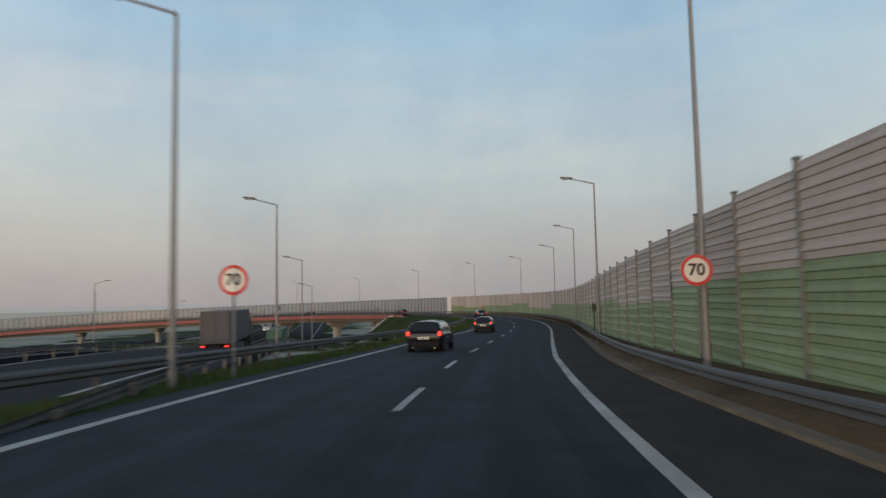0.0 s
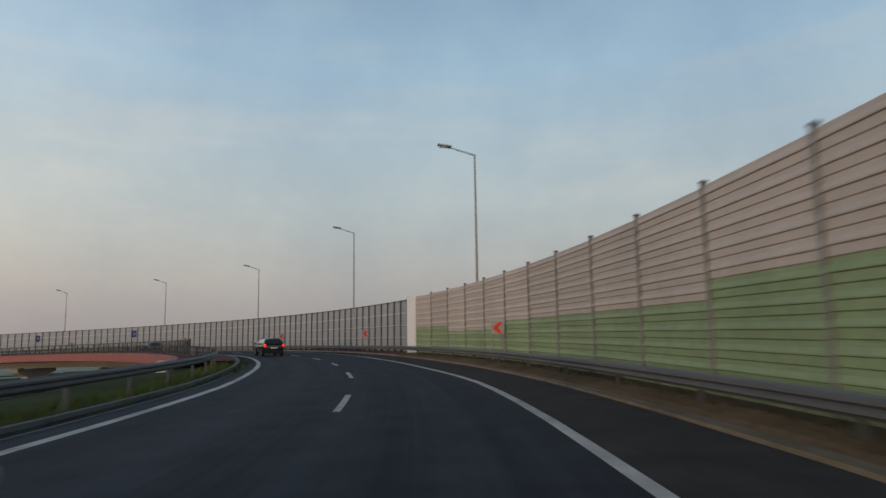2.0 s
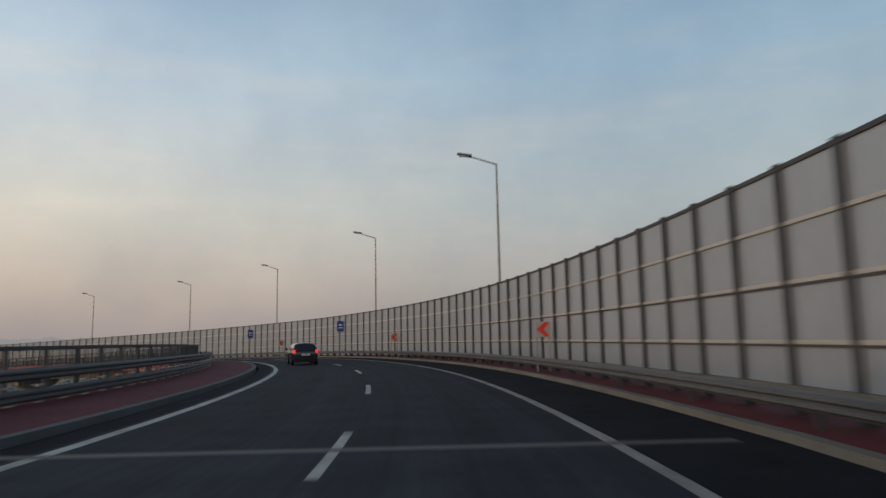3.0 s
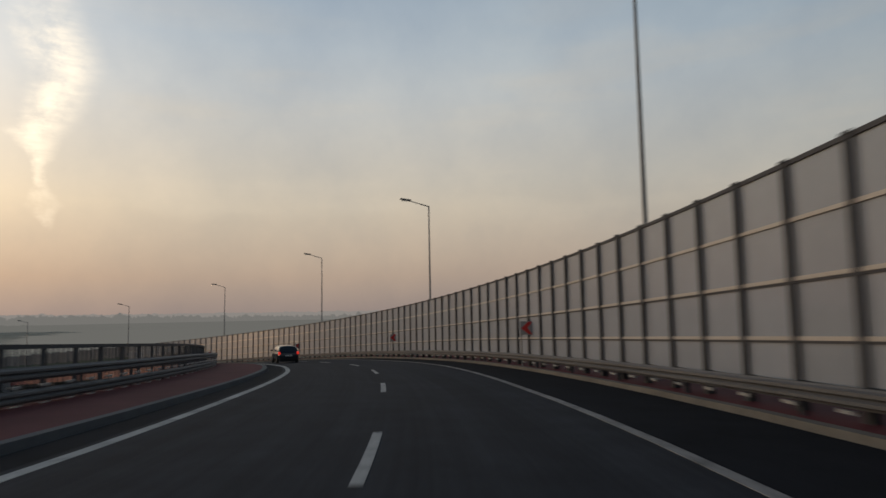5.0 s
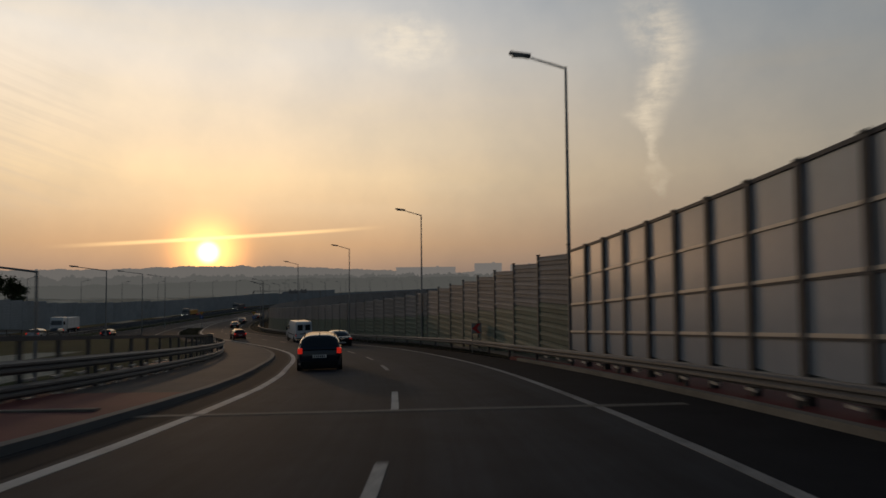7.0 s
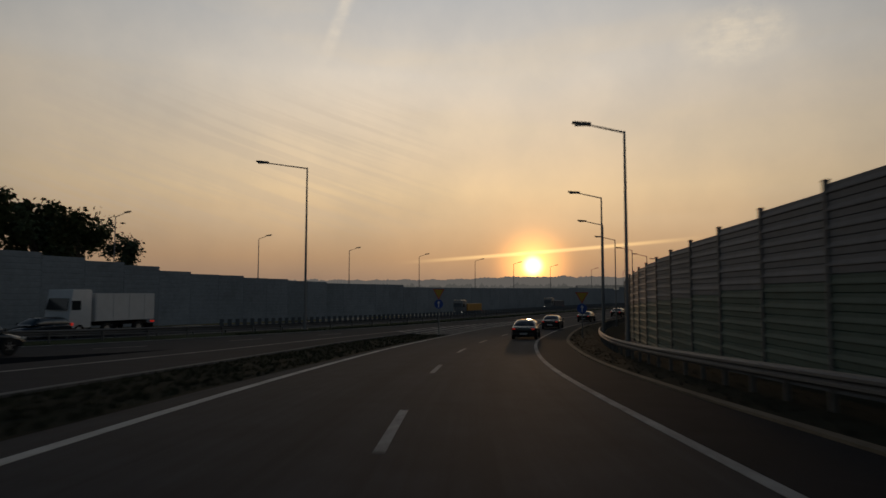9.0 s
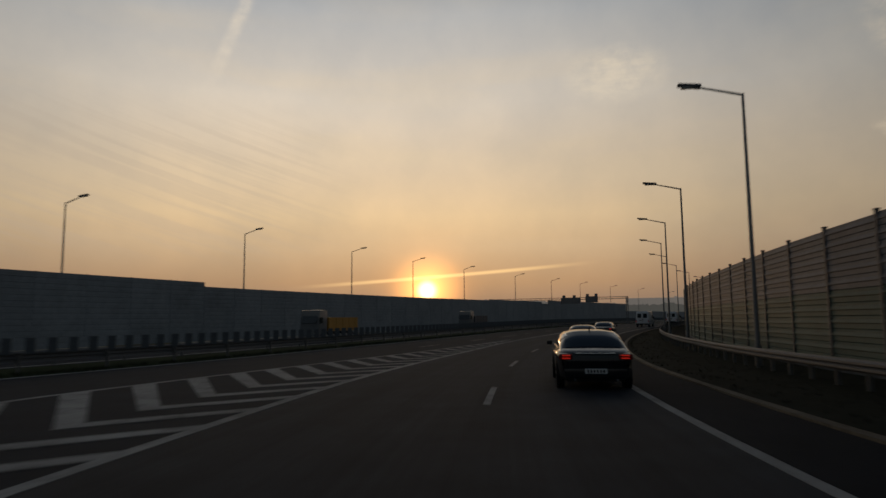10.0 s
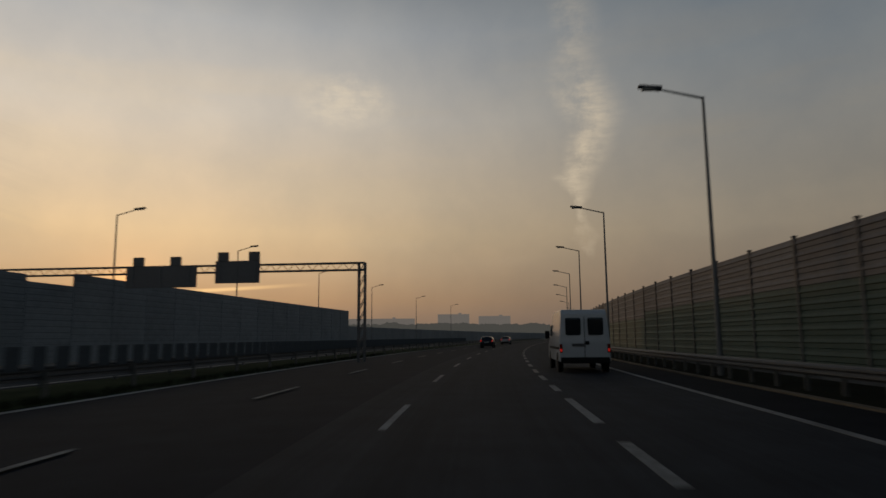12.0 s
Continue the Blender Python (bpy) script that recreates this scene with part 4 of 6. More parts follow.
cassette_barrier("noise_barrier_start", -123.44, 169.3, 3.57, "ribbed noise barrier, green below and taupe above",
                 [(-200, 6), (20, 5), (34, 6), (104, 4), (122, 6), (133, 5), (150, 4), (160, 5)])
acrylic_barrier("noise_barrier_bridge", 171.2, 429.3, 1.5738, "smoky acrylic noise barrier with dark posts on the bridge")
cassette_barrier("noise_barrier_end", 429.5, 1081, 3.6, "ribbed noise barrier with stepped top, green below", [(400, 6), (660, 7), (720, 6)], base=0.2, mats=(GREEN_SHADED, TAUPE_SHADED, POST_SHADED))
ob = part("end_panel", box_bm(0, 0, 2.3, 0.14, 1.95, 4.6, bevel=0.02), WHITE_PANEL)
ob.matrix_basis = RAMP.frame_at(170.25, wall_l(170.25) - 0.02)
tagged(ob, "smooth white closing panel between two barriers", "barrier panel", kind="structure")

# ---------------------------------------------------------------- guard rails
W_BEAM = [(0.0, 0.0), (-0.02, 0.03), (-0.075, 0.06), (-0.075, 0.11), (-0.015, 0.15), (-0.075, 0.19), (-0.075, 0.24), (-0.02, 0.27), (0.0, 0.30)]


def guard_rail(s0, s1, l, label, mirror=False, base=0.45, line=RAMP, spacing=2.0, off=None, lift=None, post_mat=None, clips=None):
    """A W-section beam on posts; off and lift shift it sideways and up along the way."""
    rail = empty("guard_rail", place(*line.at(s0, l)))
    inv = rail.matrix_basis.inverted()
    k = -1 if mirror else 1
    side, up = off or (lambda s: 0.0), lift or (lambda s: 0.0)
    prof = [(l + k * a, base + h) for a, h in W_BEAM]
    prof = prof + [(l + k * (a + 0.006), base + h) for a, h in W_BEAM[::-1]] + [prof[0]]
    ob = part("beam", ribbon(line, s0, s1, lambda s: [(a + side(s), h + up(s)) for a, h in prof], 2.0), STEEL, rail, "galvanised W-section beam")
    ob.matrix_parent_inverse = inv
    bm = bmesh.new()
    add_box(bm, 0.10 * k, 0, (base + 0.27) / 2 - 0.2, 0.10, 0.055, base + 0.67)
    add_box(bm, 0.04 * k, 0, base + 0.15, 0.07, 0.10, 0.20)
    bmesh.ops.scale(bm, vec=(U, U, U), verts=bm.verts)
    me = bpy.data.meshes.new("post")
    bm.to_mesh(me)
    bm.free()
    me.materials.append(post_mat or POST_STEEL)
    for s in np.arange(s0 + 0.5, min(s1, s0 + 600), spacing):
        piece("post", me, rail, inv @ line.frame_at(s, l + side(s), up(s)))
    if clips:
        # spacer plates coloured sunlit-pale just below the beam, and a second row where a height is given
        bm = bmesh.new()
        for z in {base - 0.05, base + clips[2] - 0.05}:
            add_box(bm, -0.03 * k, 0, z, 0.05, 0.34, 0.055)
            add_box(bm, 0.05 * k, 0, z, 0.14, 0.06, 0.03)
        bmesh.ops.scale(bm, vec=(U, U, U), verts=bm.verts)
        plate = bpy.data.meshes.new("spacer_plate")
        bm.to_mesh(plate)
        bm.free()
        plate.materials.append(ZINC_SUNLIT)
        for s in np.arange(clips[0], clips[1], 1.33):
            piece("spacer_plate", plate, rail, inv @ line.frame_at(s, l + side(s), up(s)))
    return tagged(rail, label, "guard rail", "guard rails along the ramp", kind="structure")


guard_rail(-120, 470, 0.0, "galvanised steel guard rail before the noise barrier", off=lambda s: min(edge_r(s) + float(np.interp(s, [10, 40], [0.85, 0.6])), wall_l(s) - 0.42), lift=lambda s: float(np.interp(s, [12, 30, 62, 75, 168, 184, 430, 446], [-0.30, -0.22, -0.06, 0.0, 0.0, -0.10, -0.10, 0.0])), base=0.45, spacing=4.0, post_mat=DARK_POST, clips=(290, 432, 0.0))
guard_rail(470, 1000, 0.0, "galvanised steel guard rail beside the wide verge", off=lambda s: float(np.interp(s, [470, 500, 545, 600, 640, 700, 1000], [6.9, 6.9, 6.95, 7.9, 7.3, 5.55, 5.5])), base=0.45, spacing=1.6)
guard_rail(-120, 486, 0.0, "galvanised steel guard rail along the grass strip and the bridge walkway", mirror=True, base=0.70, spacing=4.0, post_mat=DARK_POST,
           off=lambda s: float(np.interp(s, [-120, 20, 40, 60, 150, 186], [-6.4, -6.6, -6.9, -6.6, -6.5, -7.85])), lift=lambda s: float(np.interp(s, [60, 150, 186], [-0.30, -0.26, 0.0])))
guard_rail(180, 486, -7.9, "lower galvanised steel guard rail on the bridge walkway", mirror=True, base=0.20, spacing=1.33, clips=(184, 432, 0.42))


def parapet(s0, s1, l):
    """Steel bridge railing: handrail, lower rail and close uprights."""
    p = empty("bridge_railing", place(*RAMP.at(s0, l)))
    inv = p.matrix_basis.inverted()
    for z, r in ((1.45, 0.055), (0.25, 0.025)):
        ob = part("handrail" if z > 1 else "lower_rail", sweep(RAMP, s0, s1, bar(l - r, l + r, z - r, z + r), 2.0), DARK_POST, p)
        ob.matrix_parent_inverse = inv
    bm = box_bm(0, 0, 0.78, 0.07, 0.16, 1.34)
    bmesh.ops.scale(bm, vec=(U, U, U), verts=bm.verts)
    me = bpy.data.meshes.new("upright")
    bm.to_mesh(me)
    bm.free()
    me.materials.append(DARK_POST)
    for s in np.arange(s0, s1, 2.0):
        piece("upright", me, p, inv @ RAMP.frame_at(s, l))
    verts, faces = [], []
    for s in np.arange(s0, s1, 0.32):
        a, b = RAMP.at(s - 0.016, l), RAMP.at(s + 0.016, l)
        n = len(verts)
        for q in (a, b):
            for dx, dz in ((-0.012, 0.27), (0.012, 0.27), (0.012, 1.41), (-0.012, 1.41)):
                verts.append(tuple((q + Vector((dx, dx, dz))) * U))
        faces += [(n, n + 1, n + 2, n + 3), (n + 4, n + 7, n + 6, n + 5), (n, n + 3, n + 7, n + 4), (n + 1, n + 5, n + 6, n + 2)]
    mb = bpy.data.meshes.new("balusters")
    mb.from_pydata(verts, [], faces)
    mb.materials.append(DARK_POST)
    ob = new("balusters", mb)
    ob.parent = p
    ob.matrix_parent_inverse = inv
    tagged(ob, "close thin dark balusters", kind="stuff")
    return tagged(p, "dark steel railing along the bridge edge", "railing", kind="structure")


parapet(B0 - 2, 478, -8.7)

# ---------------------------------------------------------------- street lamps


def street_lamp(height, arm, label):
    """A tapered pole with a raked arm and a flat lantern; the arm points to -x."""
    p = empty("street_lamp")
    bm = bmesh.new()
    add_tube(bm, (0, 0, 0), (0, 0, 0.9), 0.12, 0.12, 12)
    add_tube(bm, (0, 0, 0.9), (0, 0, height), 0.090, 0.050, 12)
    part("pole", bm, POLE, p, "tapered galvanised pole", True)
    part("base_plate", box_bm(0, 0, 0.02, 0.36, 0.36, 0.04, bevel=0.01), POLE, p)
    part("arm", tube_bm((0, 0, height - 0.05), (-arm, 0, height + 0.34), 0.045, 0.035, 10), POLE, p, "", True)
    bm = bmesh.new()
    add_box(bm, 0, 0, 0, 0.85, 0.30, 0.15, bevel=0.06)
    for v in bm.verts:
        if v.co.x < 0:
            v.co.y *= 0.8
            v.co.z *= 0.7
    bmesh.ops.transform(bm, matrix=Matrix.Translation((-arm - 0.32, 0, height + 0.42)) @ Matrix.Rotation(0.13, 4, "Y"), verts=bm.verts)
    lan = part("lantern", bm, LAMP_HEAD, p, "dark flat lantern", True)
    bm = box_bm(-arm - 0.38, 0, height + 0.345, 0.48, 0.2, 0.05, bevel=0.02, m=None)
    part("glass", bm, LAMP_GLASS, lan, "unlit clouded glass")
    return tagged(p, label, "street lamp", "street lamps along the ramp")


first = street_lamp(11.7, 1.55, "tall grey steel street lamp with one short arm")
LAMP_S = [(-12, 7.3, 0), (16.3, 7.3, 0), (44.6, 7.3, -0.9), (73.2, 7.3, -0.55), (99.4, 7.3, -0.4), (127.6, 7.35, -0.15), (157.0, 7.7, 0.6), (185.6, 7.9, 0.6), (213.6, 8.05, -0.3), (240.5, 8.0, 0), (266, 7.9, 0), (288, 7.6, 0), (312.2, 7.7, 0.2),
          (342.3, 7.6, 0.15), (373.2, 7.6, 0.7), (402.4, 7.4, 0.5), (430, 7.3, 0.1), (459.8, 8.2, -0.45), (485.3, 8.25, -0.45), (511, 8.0, -0.3)]
for i, (s, l, up) in enumerate(LAMP_S):
    m = RAMP.frame_at(s, l, up - 0.1)
    if i == 0:
        first.matrix_basis = m
    else:
        copy_thing(first, m)
short = street_lamp(10.1, 1.55, "grey steel street lamp with one short arm")
for i, s in enumerate((541.6, 558.8, 574.3, 590.2, 608.6, 624.6, 641.9, 660.8, 679.8, 700.8, 722.9, 743.5, 768, 793, 820, 848, 888)):
    m = RAMP.frame_at(s, float(np.interp(s, [540, 558, 574, 590, 608, 626, 642, 680, 700, 723, 900], [7.2, 7.4, 7.65, 8.2, 8.5, 8.2, 7.6, 6.5, 5.9, 5.7, 5.9])), -0.1)
    if i == 0:
        short.matrix_basis = m
    else:
        copy_thing(short, m)

# ---------------------------------------------------------------- the two motorways


def motorway(line, s0, s1, inner, outer, label):
    """Two carriageways either side of a grass median, each with edge lines."""
    for k in (-1, 1):
        r = part("road", sweep(line, s0, s1, [(k * inner, -0.5), (k * inner, 0.0), (k * outer, 0.0), (k * outer, -0.5)], 5.0), ASPHALT)
        tagged(r, label, "motorway", kind="structure")
        for l in (inner + 0.5, outer - 2.6):
            part("edge_line", sweep(line, s0, s1, bar(k * l - 0.1, k * l + 0.1, 0.0, 0.006), 5.0), PAINT, r, "worn white edge line")
    return r


motorway(MOTOR_A, -380, 480, 2.0, 15.0, "grey asphalt motorway that passes below the bridge")
END_B = MOTOR_B.s[-1] - 20
near_b = part("road", sweep(MOTOR_B, -400, END_B, [(1.9, -0.5), (1.9, -0.012), (10.7, -0.012), (10.7, -0.5)], 5.0), ASPHALT)
tagged(near_b, "grey asphalt motorway carriageway that the ramp joins", "motorway", kind="structure")
far_b = part("road", sweep(MOTOR_B, -400, END_B, [(-2.6, -0.5), (-2.6, 0.0), (-13.5, 0.0), (-13.5, -0.5)], 5.0), ASPHALT)
tagged(far_b, "grey asphalt oncoming motorway carriageway", "motorway", kind="structure")
part("edge_line", sweep(MOTOR_B, -400, END_B, bar(2.02, 2.24, -0.012, -0.006), 4.0), PAINT, near_b, "worn white edge line")
part("edge_line", sweep(MOTOR_B, -400, -25, bar(10.3, 10.55, -0.012, -0.006), 4.0), PAINT, near_b, "worn white edge line")
for l in (-3.2, -11.0):
    part("edge_line", sweep(MOTOR_B, -400, END_B, bar(l - 0.1, l + 0.1, 0.0, 0.006), 4.0), PAINT, far_b, "worn white edge line")
for s in np.arange(-60, 100, 12.0):
    part("lane_dash", sweep(MOTOR_B, s, s + 4.0, bar(7.0, 7.14, -0.012, -0.006), 2.0), PAINT_DIM, near_b)
for s in [676.3] + list(np.arange(688.2, 1080, 10.8)):
    part("lane_dash", sweep(RAMP, s, s + 3.7, bar(-3.87, -3.74, 0.0, 0.006), 1.85), PAINT_DIM, near_b)
for s in [629.2, 640.0, 650.8] + list(np.arange(661.6, 1080, 10.6)):
    part("lane_dash", sweep(RAMP, s, s + 3.6, bar(-7.78, -7.66, 0.0, 0.006), 1.8), PAINT_DIM, near_b)
# joins the two roads where the gore has ended
tagged(part("road", sweep(RAMP, 560, 1250, [(-6.2, -0.5), (-6.2, -0.008), (-4.80, -0.008), (-4.80, -0.5)], 4.0), ASPHALT), "dark asphalt merging strip between ramp and motorway", "road", kind="structure")

# hatched gore between ramp and motorway
gore = part("gore", sweep(RAMP, 552, 640, [(-4.7, -0.4), (-4.7, -0.004), (-4.75, -0.003), (-4.76, -0.4)], 4.0), ASPHALT)
tagged(gore, "wedge of asphalt with white hatching at the merge", "road marking", kind="structure")


def gore_left(s):
    """Left border of the hatched wedge."""
    return float(np.interp(s, [500, 530, 553, 570, 579, 590, 601, 612, 625, 637], [-15.0, -12.9, -11.9, -11.5, -11.1, -9.0, -7.1, -5.7, -4.8, -4.4]))


def gore_right(s):
    """Right border of the hatched wedge, which runs on as the solid line."""
    return float(np.interp(s, [556, 572, 584, 605, 630, 663, 680], [-4.55, -4.95, -4.9, -4.2, -4.25, -3.75, -3.75]))


def gore_strip(s0, s1, l0, l1, step=2.0, h=0.004, thick=None):
    bm = bmesh.new()
    rows = [[bm.verts.new(RAMP.at(s, l0(s), h)), bm.verts.new(RAMP.at(s, l1(s), h))] for s in np.linspace(s0, s1, max(2, int((s1 - s0) / step) + 1))]
    for a, b in zip(rows, rows[1:]):
        bm.faces.new((a[0], b[0], b[1], a[1]))
    bmesh.ops.recalc_face_normals(bm, faces=bm.faces)
    for f in bm.faces:
        if f.normal.z < 0:
            f.normal_flip()
    return bm


part("paving", gore_strip(505, 638, lambda s: gore_left(s) - 2.5, lambda s: -4.8, h=-0.003), ASPHALT, gore)
part("gore_border", gore_strip(505, 622, lambda s: gore_left(s) - 0.12, lambda s: gore_left(s) + 0.12, h=0.006), PAINT_DIM, gore)
part("gore_border", sweep(RAMP, 556, 637, bar(-0.12, 0.12, 0.0, 0.008), 3.0, offset=gore_right), PAINT_DIM, gore)
part("solid_line", sweep(RAMP, 637, 667, bar(-0.13, 0.13, 0.0, 0.008), 3.0, offset=gore_right), PAINT_DIM, gore)
for s in np.arange(566.4, 618, 2.2):
    b = gore_right(s)
    m = b + 0.36 * (gore_left(s) - b)
    if b - gore_left(s) < 0.7:
        continue
    rise, back = 1.2 * (m - gore_left(s)), 1.0 * (b - m)
    bm = bmesh.new()
    ring = [(s + rise, gore_left(s + rise)), (s, m), (s + back, b), (s + back + 0.6, b), (s + 0.75, m), (s + rise + 0.85, gore_left(s + rise + 0.85))]
    v = [bm.verts.new(RAMP.at(q, l, 0.007)) for q, l in ring]
    for q in ((0, 1, 4, 5), (1, 2, 3, 4)):
        f = bm.faces.new([v[k] for k in q])
        f.normal_update()
        if f.normal.z < 0:
            f.normal_flip()
    part("hatch_bar", bm, PAINT_DIM, gore)

# grass island in front of the gore, with its kerb
def island_edge(s):
    return float(np.interp(s, [486, 520, 550, 574], [-6.3, -7.6, -8.2, -8.2]))


tagged(part("verge", gore_strip(486, 571, lambda s: island_edge(s) - 0.4, lambda s: -4.85 if s < 562 else -4.85 - (s - 562) * 0.3, h=0.004), DARK_VERGE), "dark grass wedge between ramp and motorway", "verge", kind="structure")
tagged(part("kerb", sweep(RAMP, 490, 570, bar(-0.65, -0.4, -0.4, 0.07), 3.0, offset=island_edge), KERB), "low concrete kerb of the grass wedge", "kerb", kind="structure")

# median of the joined motorway: grass, rails and a screen of slats
tagged(part("verge", sweep(MOTOR_B, -400, END_B, [(-2.6, 0.0), (-1.2, 0.06), (1.2, 0.06), (1.9, 0.0)], 5.0), GRASS_GROUND), "narrow grass median of the motorway", "verge", kind="structure")
guard_rail(-130, 420, 1.2, "galvanised steel guard rail along the median", line=MOTOR_B, spacing=4.0)
guard_rail(-130, 420, -1.6, "galvanised steel guard rail along the median", mirror=True, line=MOTOR_B, spacing=4.0)


def slat_screen(s0, s1, gap=1.0):
    """Anti-dazzle screen: upright plastic slats on a low beam."""
    p = empty("glare_screen", place(*MOTOR_B.at(s0)))
    inv = p.matrix_basis.inverted()
    ob = part("beam", sweep(MOTOR_B, s0, s1, bar(-0.08, 0.08, 0.40, 0.54), 4.0), DARK_POST, p)
    ob.matrix_parent_inverse = inv
    bm = box_bm(0, 0, 0.90, 0.34, 0.05, 0.84, bevel=0.015)
    bmesh.ops.scale(bm, vec=(U, U, U), verts=bm.verts)
    me = bpy.data.meshes.new("slat")
    bm.to_mesh(me)
    bm.free()
    me.materials.append(SLAT)
    for s in np.arange(s0, s1, gap):
        piece("slat", me, p, inv @ MOTOR_B.frame_at(s, 0.0, 0.0, 35))
    return tagged(p, "dark upright slats of a glare screen in the median", "glare screen", kind="structure")


slat_screen(20, 270)

# ---------------------------------------------------------------- far noise barrier of the joined motorway
def far_off(s):
    return float(np.interp(s, [-160, 0, 60, 120, 200, 400], [-21.0, -20.0, -17.5, -15.1, -14.4, -14.4]))


def far_z(s):
    """Level that the far barrier's top follows."""
    return float(np.interp(s, [-160, -60, -30, 0, 30, 60, 120, 600], [3.1, 2.3, 0.9, -1.5, -3.5, -4.5, -4.34, -4.3]))


def far_barrier():
    wall = empty("noise_barrier_far", place(*MOTOR_B.at(-130, far_off(-130))))
    inv = wall.matrix_basis.inverted()
    tagged(wall, "tall dull grey noise barrier across the motorway, seen against the light", "noise barrier", kind="structure")
    heights = {}
    for i, s in enumerate(np.arange(-130, 242, 4.0)):
        a, b = MOTOR_B.at(s, far_off(s)), MOTOR_B.at(s + 4, far_off(s + 4))
        h = 5.6 if s < 30 else 5.3 if s < 75 else 5.0 if s < 150 else 5.2 if s < 180 else 5.6
        if 176 < s < 182:
            h = 4.8
        base = min(a.z, b.z) + 0.1
        h = round((h + max(0.0, far_z(s) - base)) / 0.2) * 0.2
        key = round(h, 1)
        if key not in heights:
            heights[key] = (cassette_panel(4.0, 6, 13, h, (FAR_WALL, FAR_WALL), 0.006), post_mesh(h - 0.02, FAR_WALL, 0.06, 0.05))
        mid, turn = (a + b) / 2, math.degrees(math.atan2(b.y - a.y, b.x - a.x)) + 90
        ob = piece("barrier_panel", heights[key][0], wall, inv @ place(mid.x, mid.y, min(a.z, b.z) + 0.1, turn))
        ob.scale = (1, (b - a).length / 4.0, 1)
        piece("barrier_post", heights[key][1], wall, inv @ place(a.x, a.y, min(a.z, b.z) + 0.1, turn))
    for s in np.arange(242, 560, 4.0):
        a, b = MOTOR_B.at(s, far_off(s) - 3), MOTOR_B.at(s + 4, far_off(s + 4) - 3)
        if 3.0 not in heights:
            heights[3.0] = (cassette_panel(4.0, 4, 8, 3.4, (FAR_WALL, FAR_WALL), 0.006), None)
        mid, turn = (a + b) / 2, math.degrees(math.atan2(b.y - a.y, b.x - a.x)) + 90
        piece("barrier_panel", heights[3.0][0], wall, inv @ place(mid.x, mid.y, min(a.z, b.z) + 0.1, turn))
    return wall


far_barrier()
# lamps beyond the far barrier and along the motorways
far_lamp = street_lamp(10.6, 1.5, "grey steel street lamp beyond the far barrier")
far_lamp["group"] = "street lamps along the motorway"
FAR_LAMPS = [(s, far_off(s) - 1.6, 180) for s in (-82, -60, -38, -16, 6, 26, 46, 65.2, 85.2, 106.2, 123.2, 142.2, 166.7, 188.2, 208.2, 233, 260, 295, 335)]
for i, (s, l, turn) in enumerate(FAR_LAMPS):
    m = MOTOR_B.frame_at(s, l, max(0.0, far_z(s) - MOTOR_B.at(s).z) + 0.2 if l < -10 else 0.2, turn)
    if i == 0:
        far_lamp.matrix_basis = m
    else:
        copy_thing(far_lamp, m)
near_lamp = street_lamp(10.6, 2.7, "grey steel street lamp with a long arm beside the motorway")
near_lamp["group"] = "street lamps along the motorway"
for i, (x, y, z, turn) in enumerate(((-20, 252, -3.6, 130), (-60.6, 228, -2.8, 125), (-89, 215, -2.8, 122), (-124, 199, -3.0, 120))):
    m = place(x, y, z, turn)
    if i == 0:
        near_lamp.matrix_basis = m
    else:
        copy_thing(near_lamp, m)
for s in (-28.2, 0, 32.5, 63):
    copy_thing(far_lamp, MOTOR_A.frame_at(s, 16.0, -0.6, 0))
for s in (-60, 0, 60, 110):
    copy_thing(far_lamp, MOTOR_A.frame_at(s, -16.2, 0.0, 180))
guard_rail(-90, 60, 15.4, "galvanised steel guard rail beside the motorway", line=MOTOR_A, spacing=4.0)
guard_rail(-90, 240, 1.0, "galvanised steel guard rail in the motorway median", line=MOTOR_A, spacing=4.0)
guard_rail(-90, 240, -15.4, "galvanised steel guard rail beside the motorway", mirror=True, line=MOTOR_A, spacing=4.0)
guard_rail(-130, -40, 11.4, "galvanised steel guard rail beside the joined motorway", line=MOTOR_B, spacing=4.0)

# ---------------------------------------------------------------- signs


def disc_bm(r, depth, seg=40):
    bm = bmesh.new()
    bmesh.ops.create_cone(bm, cap_ends=True, segments=seg, radius1=r, radius2=r, depth=depth, matrix=Matrix.Rotation(math.pi / 2, 4, "X"))
    return bm


def ring_bm(r0, r1, depth, seg=40):
    bm = bmesh.new()
    rows = []
    for i in range(seg):
        a = 2 * math.pi * i / seg
        rows.append([bm.verts.new((r * math.cos(a), y, r * math.sin(a))) for r, y in ((r0, -depth / 2), (r1, -depth / 2), (r1, depth / 2), (r0, depth / 2))])
    for i in range(seg):
        a, b = rows[i], rows[(i + 1) % seg]
        for k in range(4):
            bm.faces.new((a[k], b[k], b[(k + 1) % 4], a[(k + 1) % 4]))
    bmesh.ops.recalc_face_normals(bm, faces=bm.faces)
    return bm


def moved(bm, x, y, z):
    bmesh.ops.translate(bm, vec=(x, y, z), verts=bm.verts)
    return bm


def lettering(text, size, mat, parent, x, y, z, name="lettering"):
    """Raised characters in the built-in font, facing -y."""
    cu = bpy.data.curves.new(name, "FONT")
    cu.body, cu.size, cu.align_x, cu.align_y, cu.extrude, cu.offset = text, size * U, "CENTER", "CENTER", 0.004 * U, 0.012 * U
    cu.materials.append(mat)
    ob = new(name, cu)
    ob.parent = parent
    ob.matrix_basis = place(x, y, z, 0, 90)
    return ob


